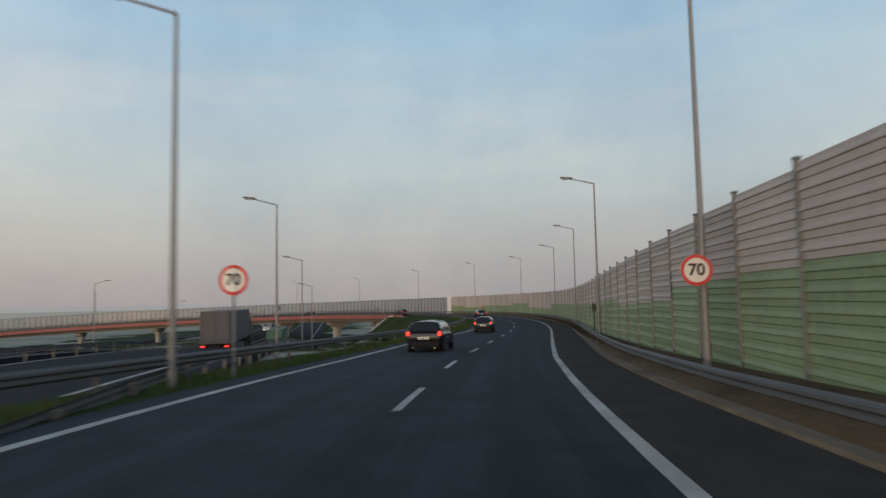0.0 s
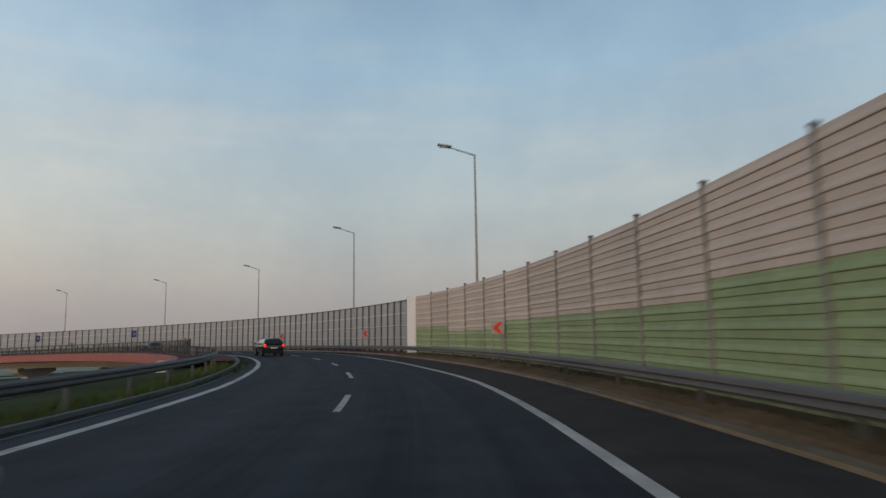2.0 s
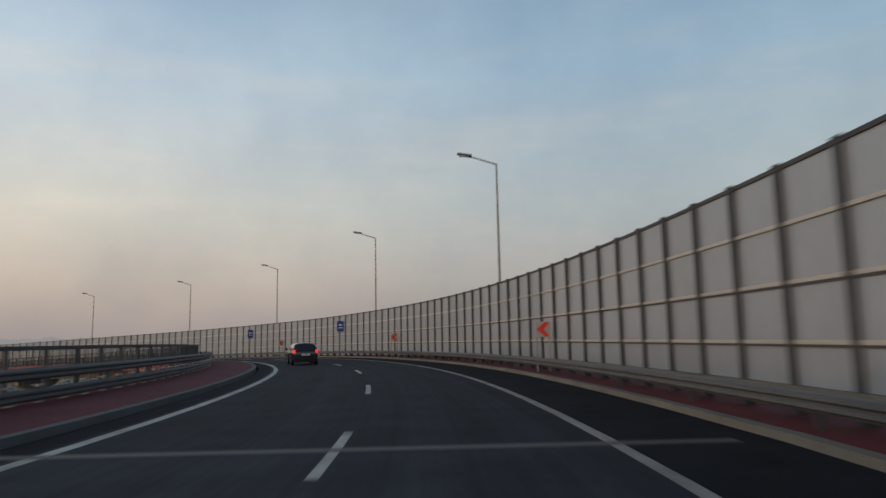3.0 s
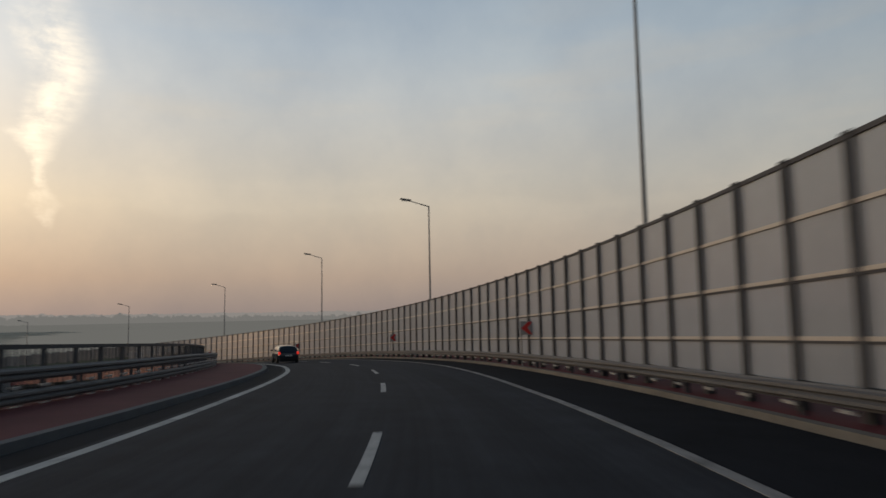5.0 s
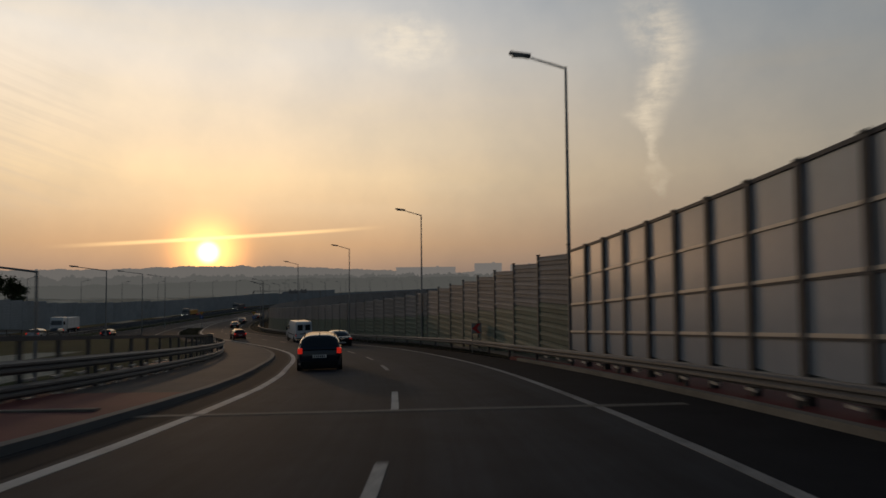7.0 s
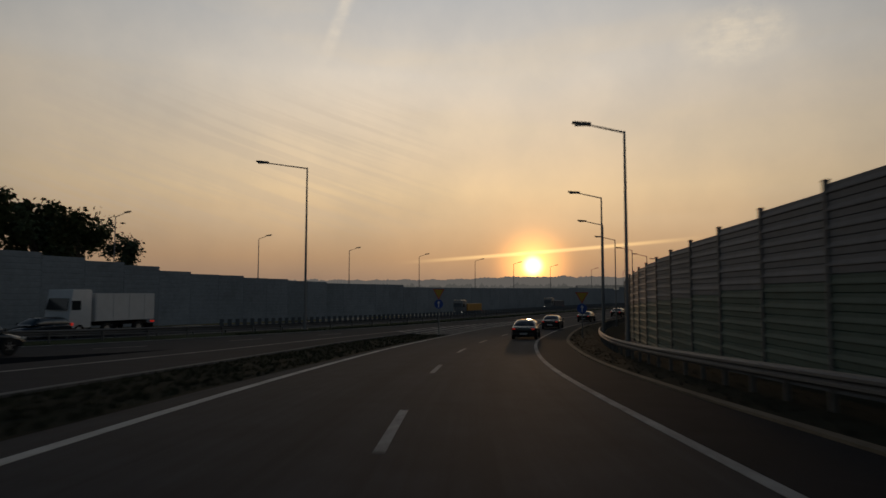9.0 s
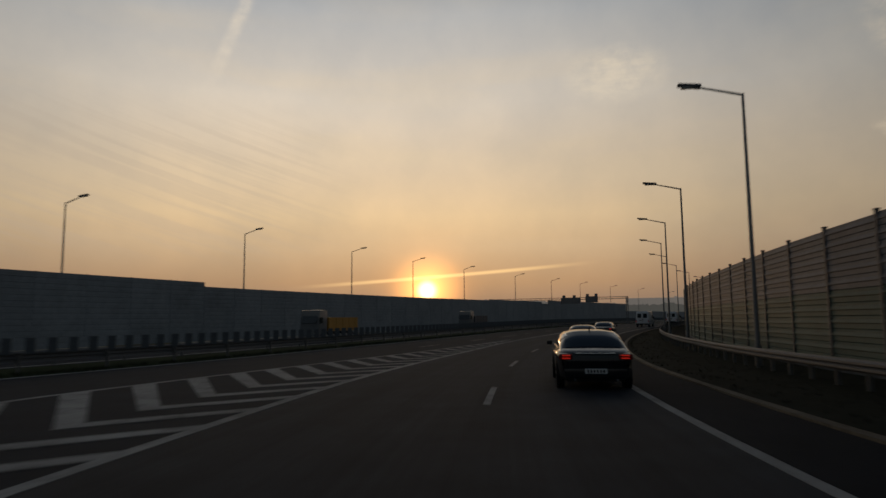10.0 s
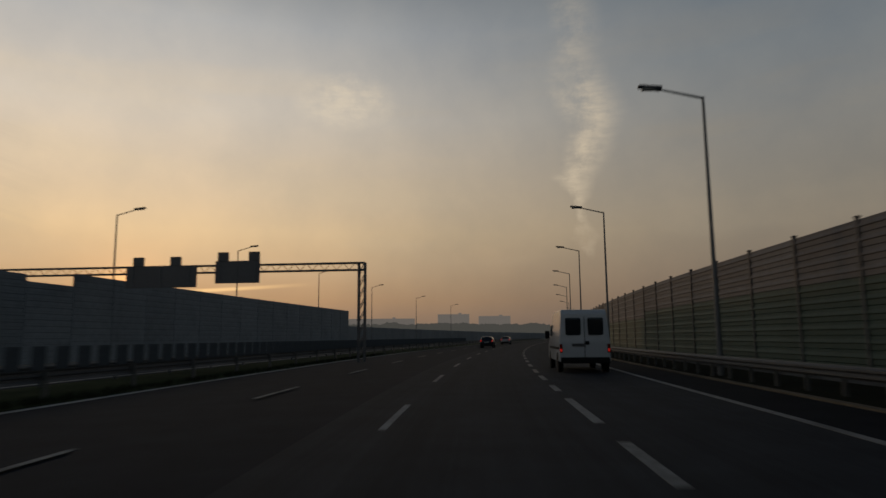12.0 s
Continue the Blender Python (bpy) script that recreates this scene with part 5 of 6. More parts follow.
def chevron_sign(label):
    """A white board with a red arrowhead pointing left, on two short posts."""
    p = empty("chevron_sign")
    w, zc = 0.30, 1.72
    part("board", moved(prism([(-w, -w), (w, -w), (w, w), (-w, w)], 0.03), 0, 0, zc), SIGN_BOARD, p, "pale grey board")
    part("arrowhead", moved(prism([(-w + 0.03, 0), (0.06, w - 0.02), (w - 0.06, w - 0.02), (0.02, 0), (w - 0.06, -w + 0.02), (0.06, -w + 0.02)], 0.012), 0, -0.022, zc), SIGN_RED, p, "red arrowhead pointing left")
    for x in (-0.25, 0.25):
        part("post", tube_bm((x, 0.04, 0), (x, 0.04, zc + 0.3), 0.03, seg=8), POLE, p)
    return tagged(p, label, "road sign", "chevron signs round the bend")


chev = chevron_sign("red and white chevron sign behind the guard rail")
for i, s in enumerate((151.2, 180, 204, 233, 263, 293, 322, 350, 379, 406, 442.7)):
    m = RAMP.frame_at(s, 6.92, 0.05 if s < 430 else -0.28, -6)
    if i == 0:
        chev.matrix_basis = m
    else:
        copy_thing(chev, m)
tagged(chev, "red and white chevron sign behind the guard rail")


def speed_sign(m, size, label, pole=True):
    p = empty("speed_limit_sign")
    z = 2.75
    part("plate", moved(disc_bm(size / 2, 0.03), 0, 0, z), SIGN_WHITE, p, "white round plate")
    part("rim", moved(ring_bm(size / 2 * 0.78, size / 2 * 0.99, 0.012), 0, -0.022, z), SIGN_RED, p, "red ring")
    lettering("70", size * 0.52, SIGN_BLACK, p, 0, -0.022, z, "number")
    if pole:
        part("pole", tube_bm((0, 0.05, -0.3), (0, 0.05, z + 0.45), 0.035, seg=10), POLE, p)
    else:
        part("bracket", box_bm(0, 0.05, z, 0.2, 0.08, 0.06), POLE, p)
    p.matrix_basis = m
    return tagged(p, label, "road sign", "speed limit signs")


speed_sign(RAMP.frame_at(16.0, 7.05, -0.1), 0.80, "round white speed sign with red rim on a lamp pole", pole=False)
speed_sign(RAMP.frame_at(17.2, -5.7), 0.90, "round white speed sign with red rim on a grey pole")


def yield_sign(m, label):
    """A yellow downward triangle over a round blue arrow sign on one pole."""
    p = empty("yield_sign")
    tri = lambda r: [(-r, r * 0.62), (r, r * 0.62), (0.0, -r * 1.12)]
    part("triangle_rim", moved(prism(tri(0.49), 0.03), 0, 0, 3.10), SIGN_RED, p, "dark red triangle rim")
    part("triangle", moved(prism(tri(0.39), 0.012), 0, -0.022, 3.11), SIGN_YELLOW, p, "yellow triangle face")
    part("disc", moved(disc_bm(0.37, 0.03), 0, 0, 2.18), SIGN_BLUE, p, "round blue plate")
    arrow = [(-0.04, -0.26), (0.04, -0.26), (0.04, 0.06), (0.13, 0.06), (0.0, 0.26), (-0.13, 0.06), (-0.04, 0.06)]
    part("arrow", moved(prism(arrow, 0.012), 0, -0.022, 2.18), SIGN_WHITE, p, "white arrow")
    part("pole", tube_bm((0, 0.05, -0.5), (0, 0.05, 3.4), 0.038, seg=10), POLE, p)
    p.matrix_basis = m
    return tagged(p, label, "road sign", "yield signs at the merge")


yield_sign(RAMP.frame_at(564.5, -5.5, 0.4), "yellow yield triangle over blue arrow disc in the gore")
yield_sign(RAMP.frame_at(563, 6.0, 0.1), "yellow yield triangle over blue arrow disc on the verge")


def marker_post(m, label):
    """A white and black emergency cabinet on a post with a dark hood."""
    p = empty("roadside_box")
    part("body", box_bm(0, 0, 0.75, 0.34, 0.26, 1.3, bevel=0.03), SIGN_WHITE, p, "upright box")
    for z in (0.45, 0.95, 1.38):
        part("band", box_bm(0, 0, z, 0.36, 0.28, 0.07), SIGN_BLACK, p, "black band")
    part("hood", box_bm(0, 0, 1.75, 0.5, 0.3, 0.6, bevel=0.05), SIGN_BACK, p, "dark hood")
    part("post", tube_bm((0.12, 0.1, 0), (0.12, 0.1, 3.4), 0.04, seg=8), SIGN_BACK, p)
    p.matrix_basis = m
    return tagged(p, label, "roadside box")


marker_post(RAMP.frame_at(674.7, 8.2), "pale roadside box with black bands and dark post")


def detector_mast(m, label):
    """A slim dark mast with a small cabinet and two stub brackets."""
    p = empty("detector_mast")
    part("mast", tube_bm((0, 0, -0.1), (0, 0, 2.35), 0.045, seg=10), DARK_GREEN, p)
    part("cabinet", box_bm(0.0, -0.06, 2.02, 0.27, 0.2, 0.52, bevel=0.03), DARK_GREEN, p, "small dark green cabinet")
    part("side_box", box_bm(-0.26, 0, 1.98, 0.08, 0.10, 0.16, bevel=0.02), DARK_GREEN, p)
    for z in (0.95, 1.25):
        part("bracket", box_bm(0.10, 0, z, 0.20, 0.05, 0.04, bevel=0.008), DARK_GREEN, p)
    p.matrix_basis = m
    return tagged(p, label, "detector mast")


detector_mast(RAMP.frame_at(47.4, 7.2, 0.1), "dark green detector mast with a small cabinet behind the rail")


def gantry():
    """A lattice sign gantry over the oncoming carriageway, its two boards seen from behind."""
    p = empty("sign_gantry")
    zt, x0, x1 = 6.2, 0.0, -34.0
    for x in (x0, x1):
        leg = bmesh.new()
        for dx in (-0.2, 0.2):
            for dy in (-0.2, 0.2):
                add_tube(leg, (x + dx, dy, -0.4), (x + dx, dy, zt), 0.05, seg=6)
        for k in range(8):
            z = 0.2 + k * 0.75
            for sg in (-1, 1):
                add_tube(leg, (x - 0.2, sg * 0.2, z), (x + 0.2, sg * 0.2, z + 0.75), 0.028, seg=5)
        part("leg", leg, SIGN_BACK, p, "lattice steel leg")
    beam = bmesh.new()
    for z in (zt - 0.45, zt):
        for dy in (-0.2, 0.2):
            add_tube(beam, (x0 + 0.2, dy, z), (x1 - 0.2, dy, z), 0.05, seg=6)
    for k in range(42):
        x = x0 - k * 0.8
        add_tube(beam, (x, -0.2, zt - 0.45), (x - 0.4, -0.2, zt), 0.022, seg=5)
        add_tube(beam, (x - 0.4, -0.2, zt), (x - 0.8, -0.2, zt - 0.45), 0.022, seg=5)
    part("beam", beam, SIGN_BACK, p, "lattice steel beam")
    for x, z, w, h in ((-8.1, 5.72, 2.95, 1.45), (-13.25, 5.5, 4.8, 1.44)):
        board = part("sign_board", box_bm(x, -0.4, z, w, 0.12, h, bevel=0.02), SIGN_BACK, p, "dark back of a sign board")
        for k in (-0.5 * w + 0.8, 0.5 * w - 1.45) if w > 4 else (-0.5 * w + 0.5, 0.5 * w - 0.37):
            part("lamp_box", box_bm(x + k, -0.4, z + h / 2 + 0.28, 0.68, 0.22, 0.58, bevel=0.02), SIGN_BACK, board, "dark signal box")
        for k in (-0.4, 0.0, 0.4):
            part("rib", box_bm(x + k * w, -0.48, z, 0.06, 0.05, h - 0.1), POLE, board)
    p.matrix_basis = RAMP.frame_at(718, -10.3)
    return tagged(p, "lattice sign gantry with dark boards over the motorway", "sign gantry")


gantry()


def deck_sign(m, label):
    """A small blue plate on a pole."""
    p = empty("information_sign")
    part("plate", box_bm(0, 0, 3.1, 0.75, 0.03, 1.1, bevel=0.01), SIGN_BLUE, p, "blue plate")
    part("bar", box_bm(0, -0.022, 3.25, 0.4, 0.012, 0.14), SIGN_WHITE, p)
    part("bar", box_bm(0, -0.022, 2.95, 0.4, 0.012, 0.10), SIGN_WHITE, p)
    part("pole", tube_bm((0, 0.05, 0), (0, 0.05, 3.7), 0.04, seg=8), POLE, p)
    p.matrix_basis = m
    return tagged(p, label, "road sign", "blue signs on the bridge")


deck_sign(RAMP.frame_at(247, 6.85, 0.1), "small blue sign plate before the acrylic barrier")
deck_sign(RAMP.frame_at(271, 6.85, 0.1), "small blue sign plate before the acrylic barrier")

# ---------------------------------------------------------------- vehicles


def wheel(parent, x, y, r, w, name="wheel"):
    """A tyre with a rim inside it; outer face towards +x or -x."""
    k = 1 if x > 0 else -1
    bm = bmesh.new()
    prof = [(r * 0.62, -w / 2), (r * 0.93, -w / 2), (r, -w * 0.36), (r, w * 0.36), (r * 0.93, w / 2), (r * 0.62, w / 2)]
    seg = 24
    rows = [[bm.verts.new((b, a * math.cos(t), a * math.sin(t))) for a, b in prof] for t in (2 * math.pi * i / seg for i in range(seg))]
    for i in range(seg):
        a, b = rows[i], rows[(i + 1) % seg]
        for j in range(len(prof) - 1):
            bm.faces.new((a[j], a[j + 1], b[j + 1], b[j]))
    bmesh.ops.recalc_face_normals(bm, faces=bm.faces)
    bmesh.ops.translate(bm, vec=(x - k * w / 2, y, r), verts=bm.verts)
    t = part(name, bm, RUBBER, parent, "", True)
    bm = bmesh.new()
    cx = x - k * w * 0.25
    add_tube(bm, (cx - 0.02, y, r), (cx + 0.02, y, r), r * 0.63, seg=20)
    for i in range(5):
        a = 2 * math.pi * i / 5
        add_box(bm, cx + k * 0.03, 0, r * 0.32, 0.03, r * 0.16, r * 0.56, m=Matrix.Translation((0, y, r)) @ Matrix.Rotation(a, 4, "X"))
    part("rim", bm, RIM, t, "alloy rim")
    return t


def body_shell(stations, sill=0.28):
    """Lower body from stations (y, half width, deck height): rounded section, smooth along its length."""
    bm = bmesh.new()
    rows = []
    for y, w, top, lo in stations:
        sec = [(0.0, lo), (w * 0.84, lo), (w * 0.935, lo + 0.08), (w * 0.965, lo + 0.26), (w * 0.996, top - 0.19), (w, top - 0.165), (w * 0.985, top - 0.125), (w * 0.93, top - 0.05), (w * 0.82, top), (0.0, top + 0.02)]
        full = sec + [(-x, z) for x, z in sec[-2:0:-1]]
        rows.append([bm.verts.new((x, y, z)) for x, z in full])
    n = len(rows[0])
    for a, b in zip(rows, rows[1:]):
        for i in range(n):
            bm.faces.new((a[i], a[(i + 1) % n], b[(i + 1) % n], b[i]))
    bm.faces.new(rows[0][::-1])
    bm.faces.new(rows[-1])
    bmesh.ops.recalc_face_normals(bm, faces=bm.faces)
    return bm


def patch(corners, inset, lift, curve=0.0):
    """A thin pane laid over a quadrilateral given counter-clockwise from outside."""
    c = [Vector(v) for v in corners]
    mid = sum(c, Vector()) / 4
    nrm = (c[1] - c[0]).cross(c[3] - c[0]).normalized()
    q = [v + (mid - v).normalized() * inset + nrm * lift for v in c]
    bm = bmesh.new()
    outer = [bm.verts.new(v) for v in q]
    inner = [bm.verts.new(v - nrm * (lift + 0.01)) for v in q]
    bm.faces.new(outer)
    for i in range(4):
        bm.faces.new((outer[i], inner[i], inner[(i + 1) % 4], outer[(i + 1) % 4]))
    bmesh.ops.recalc_face_normals(bm, faces=bm.faces)
    return bm


CARS = {
    # length, half width, belt, roof, cabin base rear, roof rear, roof front, cabin base front
    "sedan": (4.83, 0.93, 0.97, 1.45, -2.10, -0.95, 0.42, 1.62),
    "hatchback": (4.20, 0.88, 0.98, 1.50, -2.02, -1.55, 0.45, 1.25),
    "estate": (4.55, 0.89, 0.98, 1.50, -2.20, -1.90, 0.40, 1.30)}


def car(kind, paint, label, lit=True):
    """A passenger car, nose to +y: body, cabin, panes, lamps, plates, wheels, mirrors."""
    L, w, belt, roof, yr0, yr1, yf1, yf0 = CARS[kind]
    p = empty("car")
    h = L / 2
    st = [(-h, w * 0.74, belt - 0.20, 0.46), (-h + 0.05, w * 0.87, belt - 0.06, 0.33), (-h + 0.3, w * 0.965, belt + 0.02, 0.25), (-h + 1.0, w, belt + 0.02, 0.22), (0.0, w, belt - 0.01, 0.22),
          (h - 1.5, w * 0.99, belt - 0.05, 0.22), (h - 0.9, w * 0.97, belt - 0.13, 0.22), (h - 0.35, w * 0.90, belt - 0.24, 0.24), (h - 0.08, w * 0.80, belt - 0.36, 0.28), (h, w * 0.66, belt - 0.46, 0.36)]
    body = part("body", body_shell(st), paint, p, "", True)
    wb = w * 0.90
    hm = roof - belt + 0.02
    knots = [(yr0 - 0.3, 0.0), (yr0, 0.0), (yr0 * 0.5 + yr1 * 0.5, hm * 0.62), (yr1, hm * 0.97), ((yr1 + yf1) / 2, hm), (yf1, hm * 0.97), (yf1 * 0.5 + yf0 * 0.5, hm * 0.55), (yf0, 0.0), (yf0 + 0.3, 0.0)]
    ky, kh = zip(*knots)

    def shell(y, deg, lift=0.0):
        """A point of the rounded cabin, deg from one side (0) over the roof to the other (180)."""
        hh = float(np.mean(np.interp([y - 0.12, y - 0.06, y, y + 0.06, y + 0.12], ky, kh)))
        c, s_ = math.cos(radians(deg)), math.sin(radians(deg))
        return Vector((math.copysign(abs(c) ** 0.56, c) * (wb + lift), y, belt - 0.03 + (hh + lift) * abs(s_) ** 0.74))

    def skin(ys, degs, lift=0.0):
        bm = bmesh.new()
        rows = [[bm.verts.new(shell(y, d, lift)) for d in degs] for y in ys]
        for a, b in zip(rows, rows[1:]):
            for i in range(len(degs) - 1):
                bm.faces.new((a[i], a[i + 1], b[i + 1], b[i]))
        bmesh.ops.recalc_face_normals(bm, faces=bm.faces)
        return bm

    part("cabin", skin(np.linspace(yr0 - 0.05, yf0 + 0.05, 26), np.linspace(0, 180, 25)), paint, p, "", True)
    part("rear_window", skin(np.linspace(yr0 * 0.86 + yr1 * 0.14, yr0 * 0.08 + yr1 * 0.92, 7), np.linspace(48, 132, 13) if kind == "sedan" else np.linspace(38, 142, 13), 0.012), CAR_GLASS, p, "dark tinted glass", True)
    part("windscreen", skin(np.linspace(yf1 * 0.9 + yf0 * 0.1, yf1 * 0.15 + yf0 * 0.85, 7), np.linspace(36, 144, 13), 0.012), CAR_GLASS, p, "dark tinted glass", True)
    for sgn in (-1, 1):
        b0, b1 = Vector((sgn * wb, yr0 * 0.55 + yr1 * 0.45, belt)), Vector((sgn * wb, yf0 - 0.25, belt - 0.01))
        degs = np.linspace(8, 54, 7) if sgn > 0 else np.linspace(172, 126, 7)
        y0, y1 = (yr0 * 0.26 + yr1 * 0.74 if kind == "sedan" else yr0 * 0.42 + yr1 * 0.58), yf1 * 0.45 + yf0 * 0.55
        stops = [y0, y0 + (y1 - y0) * 0.16, y0 + (y1 - y0) * 0.54, y1] if kind == "sedan" else [y0, y0 + (y1 - y0) * 0.5, y1]
        for a, b in zip(stops, stops[1:]):
            part("side_window", skin(np.linspace(a + 0.025, b - 0.025, 6), degs, 0.012), SIDE_GLASS, p, "side glass that mirrors the sky", True)
        frame_bm = bmesh.new()
        arc = [shell(y, degs[-1], 0.014) for y in np.linspace(y0, y1, 14)]
        for a, b in zip([shell(y0, degs[0], 0.014)] + arc, arc):
            if (b - a).length > 1e-4:
                add_tube(frame_bm, a, b, 0.011, seg=6)
        part("window_frame", frame_bm, CHROME if kind == "sedan" else BLACK_TRIM, p, "chrome surround of the side windows" if kind == "sedan" else "")
        part("window_trim", tube_bm(b0 + Vector((sgn * 0.012, 0, 0.015)), b1 + Vector((sgn * 0.012, 0, 0.015)), 0.014, seg=6), CHROME, p, "chrome strip")
        part("mirror", box_bm(sgn * (w + 0.07), yf0 - 0.35, belt + 0.06, 0.16, 0.10, 0.13, bevel=0.03), paint, p)
        for y in (yr0 * 0.25, yf0 * 0.35):
            part("door_handle", box_bm(sgn * (w * 0.975), y, belt - 0.12, 0.03, 0.18, 0.03, bevel=0.008), CHROME, p)
        lamp = bmesh.new()
        if kind == "sedan":
            add_box(lamp, sgn * (w * 0.76), -h + 0.11, belt - 0.15, 0.33, 0.26, 0.15, bevel=0.05)
        else:
            add_box(lamp, sgn * (w * 0.84), -h + 0.07, belt - 0.06, 0.17, 0.16, 0.21, bevel=0.03)
        if kind == "sedan":
            lens = part("tail_lamp", lamp, RED_LENS, p, "dark red tail lamp, lit")
            for z in (-0.035, 0.03):
                part("light_strip", box_bm(sgn * (w * 0.75), -h - 0.015, belt - 0.15 + z, 0.20, 0.03, 0.026, bevel=0.008), TAIL, lens, "glowing red strip")
        else:
            part("tail_lamp", lamp, TAIL if lit else SIGN_RED, p, "red tail lamp, lit")
        part("headlamp", box_bm(sgn * w * 0.66, h - 0.16, belt - 0.36, 0.34, 0.22, 0.13, bevel=0.04), LAMP_GLASS, p)
        for y in (-h + 0.92, h - 0.90):
            arch = bmesh.new()
            add_tube(arch, (sgn * (w - 0.10), y, 0.33), (sgn * (w - 0.012), y, 0.33), 0.39, seg=24)
            part("wheel_arch", arch, BLACK_TRIM, p)
            wheel(p, sgn * (w - 0.004), y, 0.325, 0.21)
    part("bumper", box_bm(0, -h + 0.03, 0.42, w * 1.62, 0.14, 0.24, bevel=0.05), BLACK_TRIM if kind != "sedan" else paint, p, "", True)
    part("lower_valance", box_bm(0, -h + 0.08, 0.28, w * 1.5, 0.12, 0.10, bevel=0.03), BLACK_TRIM, p)
    plate = part("plate", box_bm(0, -h - 0.045, 0.48 if kind == "sedan" else 0.72, 0.52, 0.012, 0.115, bevel=0.004), SIGN_WHITE, p, "white plate with dark bars")
    for i in range(6):
        part("bar", box_bm(-0.19 + i * 0.075, -h - 0.054, 0.48 if kind == "sedan" else 0.72, 0.045, 0.006, 0.065), SIGN_BLACK, plate)
    part("chrome_strip", box_bm(0, -h + 0.005, belt - 0.075 if kind == "sedan" else belt - 0.22, 0.95 if kind == "sedan" else 0.55, 0.05, 0.03, bevel=0.01), CHROME, p)
    part("aerial", tube_bm((0, yr1 + 0.15, roof - 0.02), (0, yr1 - 0.02, roof + 0.09), 0.02, 0.008, seg=6), BLACK_TRIM, p)
    for x in (-0.5, 0.5):
        if kind != "hatchback":
            part("exhaust", tube_bm((x, -h - 0.02, 0.27), (x, -h + 0.12, 0.27), 0.035, seg=10), CHROME, p)
    if kind == "estate":
        for x in (-w * 0.62, w * 0.62):
            part("roof_rail", tube_bm((x, yr1 + 0.1, roof - 0.01), (x, yf1 - 0.1, roof - 0.01), 0.02, seg=6), BLACK_TRIM, p)
    return tagged(p, label, "car", "cars on the road")


def van(paint, label):
    """A tall panel van, nose to +y, with two rear doors and windows."""
    p = empty("van")
    w, h = 1.0, 2.75
    prof = [(-2.7, 0.42), (-2.7, 1.2), (-2.62, 2.30), (-2.45, 2.48), (0.9, 2.50), (1.35, 2.36), (2.0, 1.42), (2.62, 1.12), (2.72, 0.8), (2.72, 0.42)]
    bm = bmesh.new()
    cols = []
    for k, (y, z) in enumerate(prof):
        inset = 0.0 if z < 1.25 else 0.09 * (z - 1.25)
        cols.append([bm.verts.new((-(w - inset), y, z)), bm.verts.new((w - inset, y, z))])
    for a, b in zip(cols, cols[1:] + cols[:1]):
        bm.faces.new((a[0], a[1], b[1], b[0]))
    bm.faces.new([c[0] for c in cols][::-1])
    bm.faces.new([c[1] for c in cols])
    bmesh.ops.recalc_face_normals(bm, faces=bm.faces)
    bmesh.ops.bevel(bm, geom=list(bm.edges), offset=0.05, segments=3, profile=0.6, affect="EDGES")
    part("body", bm, paint, p, "white painted body", True)
    for sgn in (-1, 1):
        part("rear_window", box_bm(sgn * 0.44, -2.665, 1.80, 0.60, 0.05, 0.70, bevel=0.06, m=None), CAR_GLASS, p, "dark tinted glass")
        part("door_gap", box_bm(sgn * 0.012, -2.705, 1.35, 0.006, 0.02, 1.7), BLACK_TRIM, p)
        lens = part("tail_lamp", box_bm(sgn * 0.93, -2.69, 0.95, 0.11, 0.08, 0.34, bevel=0.02), RED_LENS, p, "tall dark red tail lamp")
        part("bulb", box_bm(sgn * 0.93, -2.735, 0.88, 0.075, 0.02, 0.11, bevel=0.008), TAIL, lens, "lit red bulb")
        part("side_window", box_bm(sgn * 0.965, 1.25, 1.68, 0.05, 0.75, 0.5, bevel=0.04), CAR_GLASS, p)
        part("side_strip", box_bm(sgn * 1.0, -0.3, 0.95, 0.03, 4.0, 0.10, bevel=0.01), BLACK_TRIM, p)
        part("mirror", box_bm(sgn * 1.13, 1.55, 1.5, 0.2, 0.12, 0.36, bevel=0.04), BLACK_TRIM, p)
        part("hinge", box_bm(sgn * 0.88, -2.70, 1.45, 0.06, 0.05, 0.08), paint, p)
        for y in (-1.75, 1.75):
            arch = bmesh.new()
            add_tube(arch, (sgn * 0.9, y, 0.36), (sgn * 1.006, y, 0.36), 0.42, seg=24)
            part("wheel_arch", arch, BLACK_TRIM, p)
            wheel(p, sgn * 1.015, y, 0.35, 0.22)
    part("handle", box_bm(0.1, -2.715, 1.16, 0.16, 0.04, 0.14, bevel=0.02), BLACK_TRIM, p)
    part("windscreen", patch([(0.86, 1.98, 1.46), (-0.86, 1.98, 1.46), (-0.80, 1.38, 2.32), (0.80, 1.38, 2.32)], 0.06, 0.02), CAR_GLASS, p)
    part("bumper", box_bm(0, -2.72, 0.48, 1.9, 0.16, 0.24, bevel=0.04), BLACK_TRIM, p, "", True)
    plate = part("plate", box_bm(-0.25, -2.72, 1.08, 0.5, 0.02, 0.11), SIGN_BACK, p, "dim plate with bars")
    for i in range(6):
        part("bar", box_bm(-0.44 + i * 0.075, -2.733, 1.08, 0.04, 0.006, 0.06), SIGN_BLACK, plate)
    return tagged(p, label, "van")


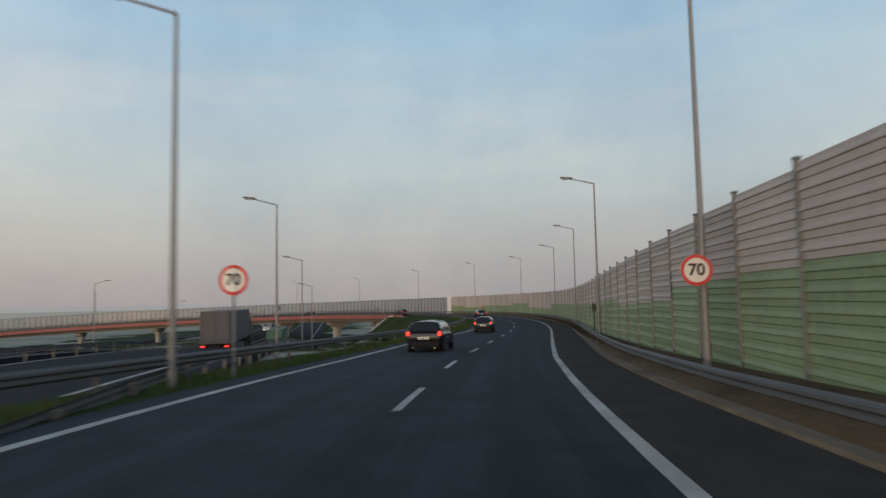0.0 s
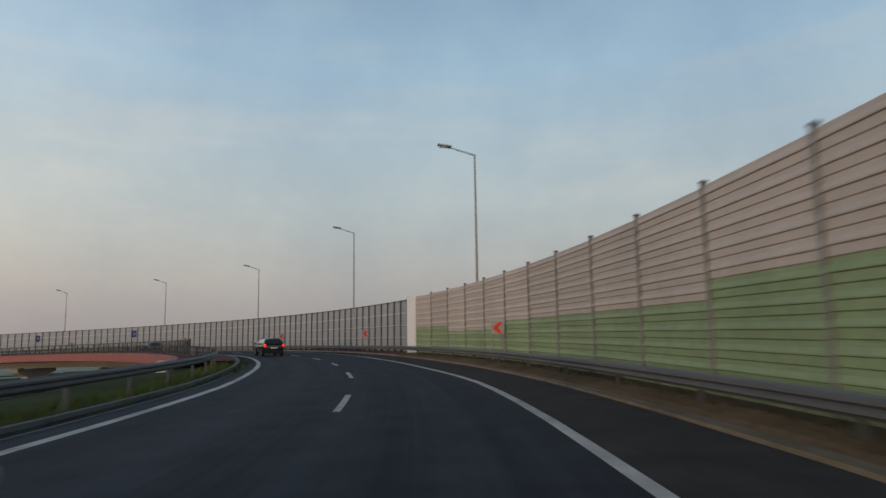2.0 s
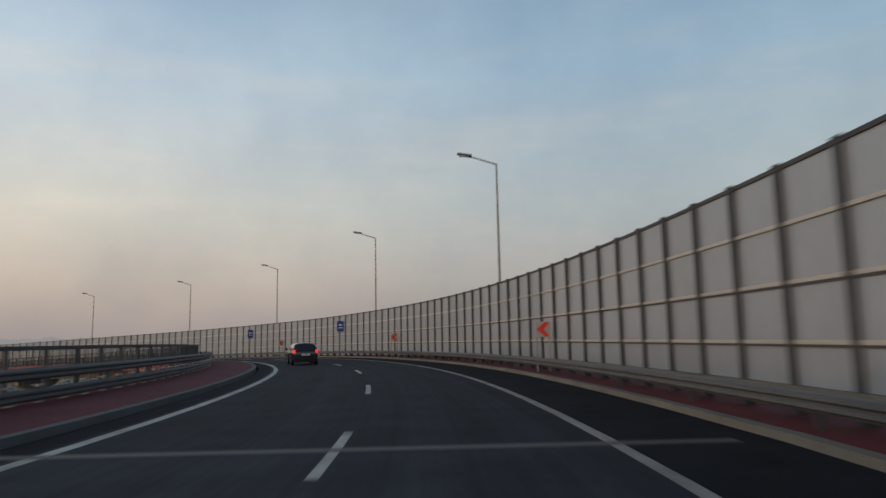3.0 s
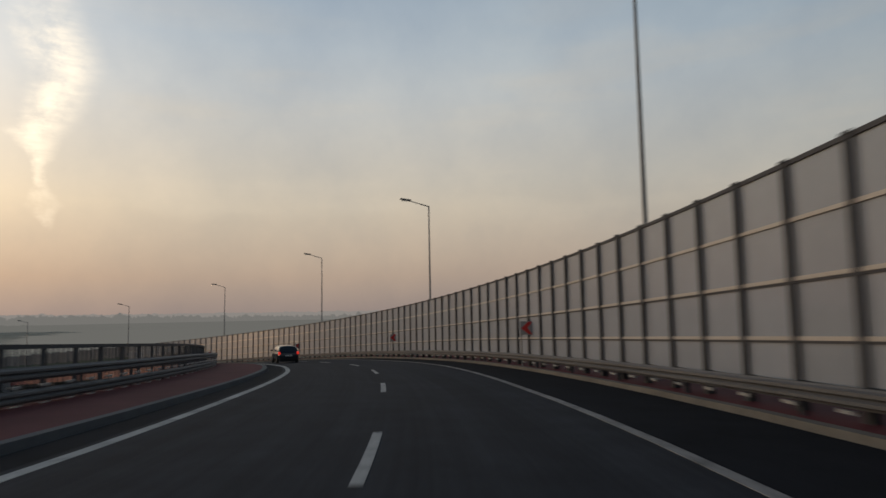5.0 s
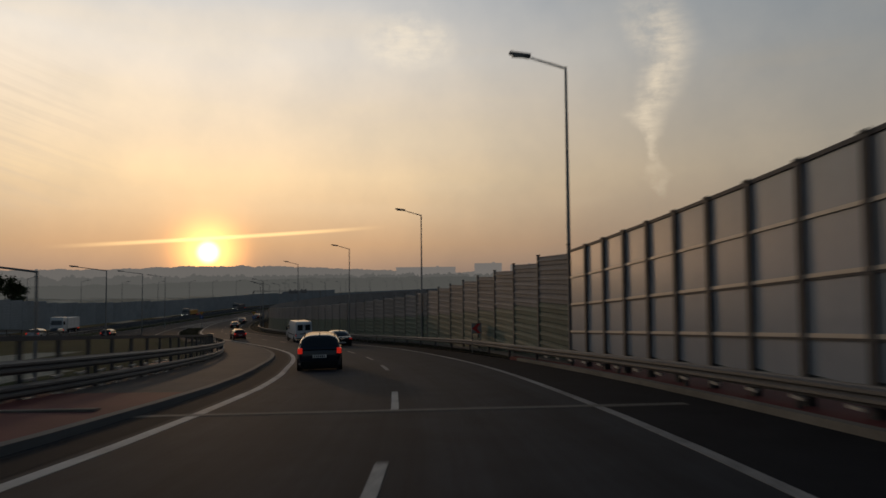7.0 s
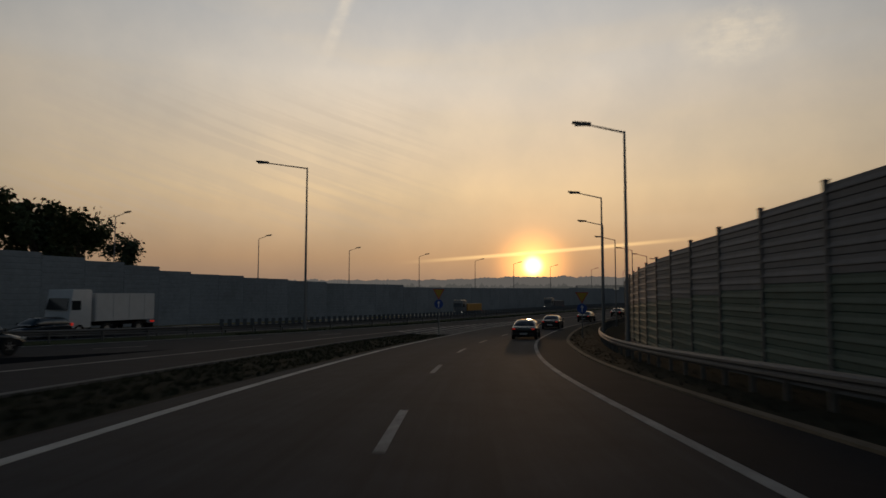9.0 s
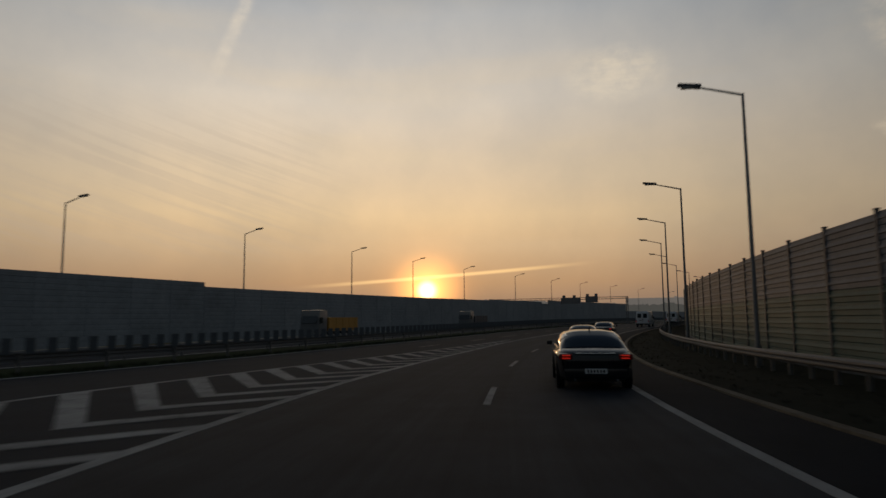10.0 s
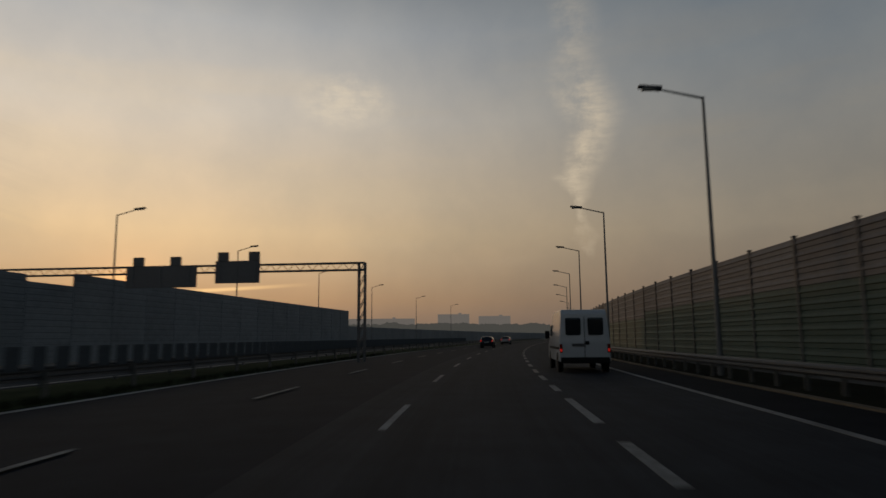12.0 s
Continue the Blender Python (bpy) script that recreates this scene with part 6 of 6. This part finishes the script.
def lorry(tarp, cab_paint, label, lights="rear", tipper=False, length=13.0, height=4.0):
    """An articulated lorry, nose to +y: cab, chassis, box with ribs, axles, lamps."""
    p = empty("lorry")
    L = length if not tipper else 7.2
    base = 1.15
    top = height if not tipper else 2.75
    bm = box_bm(0, -L / 2, (base + top) / 2, 2.5, L, top - base, bevel=0.04)
    part("cargo_box", bm, tarp, p, "tarpaulin box" if not tipper else "open tipper body")
    for i in range(int(L / 1.6) + 1):
        for sgn in (-1, 1):
            part("rib", box_bm(sgn * 1.262, -0.1 - i * 1.6, (base + top) / 2, 0.03, 0.06, top - base - 0.1), tarp, p)
    for x in (-1.1, 0.0, 1.1):
        part("rear_frame", box_bm(x, -L - 0.02, (base + top) / 2, 0.10, 0.05, top - base - 0.02), tarp, p)
    part("chassis", box_bm(0, -L / 2 + 1.0, 0.92, 0.95, L + 2.0, 0.28), BLACK_TRIM, p)
    cab = bmesh.new()
    add_box(cab, 0, 1.35, 2.15, 2.48, 2.05, 2.9, bevel=0.14)
    for v in cab.verts:
        if v.co.z > 2.9 and v.co.y > 1.5:
            v.co.y -= 0.35
    part("cab", cab, cab_paint, p, "", True)
    part("windscreen", patch([(1.1, 2.36, 2.05), (-1.1, 2.36, 2.05), (-1.06, 2.10, 2.95), (1.06, 2.10, 2.95)], 0.06, 0.03), CAR_GLASS, p)
    for sgn in (-1, 1):
        part("side_window", box_bm(sgn * 1.235, 1.7, 2.4, 0.03, 0.8, 0.7, bevel=0.02), CAR_GLASS, p)
        part("tail_lamp", box_bm(sgn * 1.0, -L - 0.06, 0.95, 0.36, 0.08, 0.14, bevel=0.01), TAIL, p, "red tail lamp, lit")
        part("headlamp", box_bm(sgn * 0.95, 2.40, 0.95, 0.34, 0.06, 0.20, bevel=0.02), HEAD if lights == "front" else LAMP_GLASS, p, "headlamp")
        for y in ([1.4, -1.2] + ([-L + 1.6] if length < 9 else [-L + 1.6, -L + 2.9, -L + 4.2] if not tipper else [-L + 1.5, -L + 2.9])):
            wheel(p, sgn * 1.24, y, 0.5, 0.32)
    part("bumper", box_bm(0, 2.36, 0.75, 2.4, 0.16, 0.5, bevel=0.05), cab_paint, p)
    part("mudflap", box_bm(0, -L - 0.01, 0.6, 2.3, 0.03, 0.4), BLACK_TRIM, p)
    return tagged(p, label, "lorry", "lorries on the motorway")


def on_ramp(ob, s, l, turn=0.0):
    ob.matrix_basis = RAMP.frame_at(s, l, 0.006, turn)
    return ob


def on_line(ob, line, s, l, back=False, h=0.008, size=1.0):
    ob.matrix_basis = line.frame_at(s, l, h, 180 if back else 0) @ Matrix.Scale(size, 4)
    return ob


estate = on_ramp(car("estate", PAINT_BLACK, "black estate car with lit tail lamps on the ramp"), 31.3, -2.0)
on_ramp(car("hatchback", PAINT_NAVY, "dark blue hatchback car with lit tail lamps on the ramp"), 61.6, -2.1)
hatch = on_ramp(car("hatchback", PAINT_NAVY, "dark blue hatchback car with lit tail lamps on the ramp"), 123.0, -2.0)
copy_thing(estate, RAMP.frame_at(179.5, -2.0, 0.006))
copy_thing(hatch, RAMP.frame_at(226.0, -1.9, 0.006))
copy_thing(hatch, RAMP.frame_at(351.5, -2.2, 0.006))
copy_thing(estate, RAMP.frame_at(402.6, -2.4, 0.006))
copy_thing(hatch, RAMP.frame_at(433.5, -2.3, 0.006))
big = on_ramp(car("sedan", PAINT_BLACK, "glossy black saloon car with lit tail lamps in the outer lane"), 607.6, 2.2)
copy_thing(big, RAMP.frame_at(629.6, 2.45, 0.006))
copy_thing(big, RAMP.frame_at(467.0, 2.3, 0.006))
copy_thing(big, RAMP.frame_at(562.4, 1.85, 0.006))
copy_thing(big, RAMP.frame_at(584.0, 1.9, 0.006))
on_ramp(car("hatchback", PAINT_RED, "dark red hatchback car with lit tail lamps on the ramp"), 505.0, -2.2)
box_van = on_ramp(van(PAINT_WHITE, "white panel van with lit tail lamps in the outer lane"), 706.5, 1.75)
copy_thing(box_van, RAMP.frame_at(677.5, 1.55, 0.006))
copy_thing(box_van, RAMP.frame_at(486.0, 2.2, 0.006))
far_car = car("hatchback", PAINT_SILVER, "pale hatchback car far along the motorway")
far_car.matrix_basis = RAMP.frame_at(800, -5.6, 0.006)
copy_thing(hatch, RAMP.frame_at(765, -5.4, 0.006))
# motorway below and beside
on_line(lorry(TARP_DARK, PAINT_NAVY, "dark tarpaulin lorry with lit tail lamps on the motorway"), MOTOR_A, 27, 9.5)
on_line(lorry(TARP_GREEN, PAINT_WHITE, "green tarpaulin lorry with lit tail lamps on the motorway"), MOTOR_A, 81, 9.5)
truck = on_line(lorry(TARP_WHITE, PAINT_WHITE, "white lorry with lit headlamps on the motorway", "front", length=6.0, height=3.3), MOTOR_B, 12, -6.5, True)
copy_thing(truck, MOTOR_A.frame_at(215, -7.0, 0.008, 180))
on_line(lorry(TIPPER, PAINT_CAB_SHADED, "tipper lorry with a shaded cab, a yellow body and lit headlamps", "front", True), MOTOR_B, 82, -7.0, True, size=0.78)
on_line(lorry(TARP_DARK, PAINT_CAB_SHADED, "tipper lorry with a shaded cab, a dark body and lit headlamps", "front", True), MOTOR_B, 124, -7.5, True, size=0.78)
for s, l, back in ((-75, -9.0, True), (-14, -9.0, True), (8, -6.0, True), (-30, 5.0, False), (-8, 8.5, False)):
    copy_thing(far_car if int(s) % 4 else hatch, MOTOR_B.frame_at(s, l, 0.008 if back else -0.004, 180 if back else 0))

# ---------------------------------------------------------------- trees, far buildings and misty distance


def tree(height, spread, seed, label):
    """A tapered trunk with limbs and a ragged crown of many small leaf clumps."""
    rnd = random.Random(seed)
    p = empty("tree")
    bm = bmesh.new()
    add_tube(bm, (0, 0, -0.3), (0.1, 0, height * 0.5), 0.22, 0.12, 8)
    tips = []
    for i in range(9):
        a, z = rnd.uniform(0, 6.28), height * rnd.uniform(0.28, 0.55)
        tip = Vector((math.cos(a) * spread * rnd.uniform(0.4, 0.8), math.sin(a) * spread * rnd.uniform(0.4, 0.8), z + height * rnd.uniform(0.15, 0.4)))
        add_tube(bm, (0.05, 0, z), tip, 0.08, 0.02, 6)
        tips.append(tip)
    part("trunk", bm, BARK, p)
    verts, faces = [], []
    for k in range(2000):
        c = rnd.choice(tips) + Vector((rnd.gauss(0, 1), rnd.gauss(0, 1), rnd.gauss(0, 0.9))) * spread * 0.19
        if c.z < height * 0.18:
            continue
        d1 = Vector((rnd.gauss(0, 1), rnd.gauss(0, 1), rnd.gauss(0, 1))).normalized()
        d2 = d1.orthogonal().normalized()
        r = rnd.uniform(0.15, 0.42)
        n = len(verts)
        verts += [c + d1 * r, c + d2 * r * 0.7, c - d1 * r, c - d2 * r * 0.7]
        faces.append((n, n + 1, n + 2, n + 3))
    me = bpy.data.meshes.new("crown")
    me.from_pydata([tuple(v * U) for v in verts], [], faces)
    me.materials.append(LEAF)
    ob = new("crown", me)
    ob.parent = p
    return tagged(p, label, "tree", "trees beyond the motorway")


KINDS = [tree(9.5, 3.6, 3, "bushy dark tree beyond the far barrier"), tree(8.0, 4.2, 8, "broad dark tree beyond the far barrier"), tree(11.0, 3.2, 12, "tall dark tree beyond the far barrier")]
rnd = random.Random(21)
spots = [(231.5, 150, 1.0), (229.8, 158, 1.15), (228.6, 150, 1.0), (227.2, 155, 0.9), (226.0, 160, 0.95), (225.0, 150, 0.8), (224.3, 158, 0.7), (230.6, 156, 1.0), (228.0, 160, 1.05), (226.8, 162, 1.0), (233.4, 146, 1.0), (236.0, 150, 1.05)]
for i, (az, dist, k) in enumerate(spots):
    a = radians(az)
    m = place(-23.2 + math.cos(a) * dist, 265.5 + math.sin(a) * dist, -0.5, rnd.uniform(0, 360)) @ Matrix.Scale(k * rnd.uniform(0.95, 1.08), 4)
    if i < 3:
        KINDS[i].matrix_basis = m
    else:
        copy_thing(KINDS[i % 3], m)


def far_place(az, dist, z=0.0):
    """A spot far out, seen from the middle of the bend."""
    a = radians(az)
    return Vector((20 + math.cos(a) * dist, 250 + math.sin(a) * dist, z))


def apartment_block(az, dist, w, d, floors, turn, label):
    """A slab block: plaster walls, a flat roof with parapet, rows of windows."""
    p = empty("apartment_building")
    h = floors * 2.9
    part("wall", box_bm(0, 0, h / 2, w, d, h), MIST_WALL, p, "plaster walls in a glowing haze colour")
    part("roof", box_bm(0, 0, h + 0.25, w + 0.4, d + 0.4, 0.5), MIST_WALL, p)
    part("stair_head", box_bm(w * 0.2, 0, h + 1.4, 5, 5, 2.4), MIST_WALL, p)
    bm = box_bm(0, 0, 0, 1.6, 0.12, 1.4)
    bmesh.ops.scale(bm, vec=(U, U, U), verts=bm.verts)
    me = bpy.data.meshes.new("window")
    bm.to_mesh(me)
    bm.free()
    me.materials.append(MIST_PANE)
    for f in range(floors):
        for k in range(int(w / 4)):
            for sy in (-1, 1):
                piece("window", me, p, place(-w / 2 + 2.2 + k * 4.0, sy * (d / 2 + 0.02), f * 2.9 + 1.5))
    q = far_place(az, dist, -6.0)
    p.matrix_basis = place(q.x, q.y, q.z, turn) @ Matrix.Scale(1.5, 4)
    return tagged(p, label, "building", "apartment buildings on the far hill")


def hill(name, mat, dist, az0, az1, heights, seed, wob, label):
    """A long low ridge of distant country with a ragged tree line."""
    bm = bmesh.new()
    n = int((az1 - az0) * 10)
    lo, hi = [], []
    az_list, h_list = zip(*heights)
    for i in range(n + 1):
        az = az0 + (az1 - az0) * i / n
        h = float(np.interp(az, az_list, h_list))
        h += wob * (noise.noise(Vector((az * 0.9, seed, 0))) + 0.6 * noise.noise(Vector((az * 3.1, seed, 2))) + 0.6 * noise.noise(Vector((az * 7.0, seed, 5))) + 0.3 * noise.noise(Vector((az * 19.0, seed, 8))))
        lo.append(bm.verts.new(far_place(az, dist, -12)))
        hi.append(bm.verts.new(far_place(az, dist * 1.02, h)))
    for i in range(n):
        bm.faces.new((lo[i], lo[i + 1], hi[i + 1], hi[i]))
    ob = part(name, bm, mat)
    return tagged(ob, label, "distant hills", kind="structure")


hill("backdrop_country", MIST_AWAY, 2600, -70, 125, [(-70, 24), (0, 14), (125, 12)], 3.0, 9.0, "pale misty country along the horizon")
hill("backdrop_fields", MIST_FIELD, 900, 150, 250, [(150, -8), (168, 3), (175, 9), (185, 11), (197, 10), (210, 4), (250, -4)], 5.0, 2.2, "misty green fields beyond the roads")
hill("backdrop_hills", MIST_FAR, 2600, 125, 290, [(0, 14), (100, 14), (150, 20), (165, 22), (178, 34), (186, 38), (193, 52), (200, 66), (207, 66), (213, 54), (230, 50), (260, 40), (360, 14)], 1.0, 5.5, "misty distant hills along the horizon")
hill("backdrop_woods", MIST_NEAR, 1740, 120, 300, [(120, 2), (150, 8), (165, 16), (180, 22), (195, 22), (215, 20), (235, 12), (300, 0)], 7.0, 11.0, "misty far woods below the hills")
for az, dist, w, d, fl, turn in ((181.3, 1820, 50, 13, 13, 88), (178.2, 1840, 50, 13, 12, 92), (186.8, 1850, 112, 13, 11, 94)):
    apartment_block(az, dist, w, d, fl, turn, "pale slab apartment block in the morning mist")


# ---------------------------------------------------------------- rough grass along the edges
def tufts(name, s0, s1, lo, hi, per_metre, tall, mat, label, seed, h=0.0, line=RAMP):
    """Many short tufts of bent blades between two offsets from the line."""
    rnd = random.Random(seed)
    verts, faces = [], []
    for _ in range(int((s1 - s0) * per_metre)):
        s = rnd.uniform(s0, s1)
        c = line.at(s, rnd.uniform(lo(s), hi(s)), h)
        for _ in range(5):
            a, r = rnd.uniform(0, 6.28), rnd.uniform(0.01, 0.12)
            k = tall * rnd.uniform(0.35, 1.0)
            b = c + Vector((math.cos(a) * r, math.sin(a) * r, -0.05))
            w = Vector((-math.sin(a), math.cos(a), 0)) * rnd.uniform(0.015, 0.035)
            tip = b + Vector((math.cos(a) * k * 0.5, math.sin(a) * k * 0.5, k + 0.05))
            n = len(verts)
            verts += [b - w, b + w, tip]
            faces.append((n, n + 1, n + 2))
    me = bpy.data.meshes.new(name)
    me.from_pydata([tuple(v * U) for v in verts], [], faces)
    me.materials.append(mat)
    return tagged(new(name, me), label, "grass", kind="stuff")


tufts("grass", -5, 168, lambda s: -7.4, lambda s: -4.95, 26, 0.30, BLADE, "rough green grass blades along the carriageway edge", 4, -0.12)
tufts("grass", -5, 168, lambda s: 6.5, lambda s: 7.4, 10, 0.24, DRY_BLADE, "dry brown grass tufts on the bare verge", 5, 0.12)
tufts("grass", 440, 730, lambda s: edge_r(s) + 0.4, lambda s: wall_l(s) - 0.2, 26, 0.10, DRY_BLADE, "dull dry grass tufts on the wide verge", 6, 0.04)
tufts("grass", 486, 566, lambda s: island_edge(s) - 0.3, lambda s: -4.95, 40, 0.10, DARK_BLADE, "dull dark grass blades on the wedge at the merge", 7, 0.03)
tufts("grass", 20, 200, lambda s: 1.2, lambda s: 1.85, 20, 0.16, DARK_BLADE, "dull grass blades along the median edge", 8, 0.02, MOTOR_B)
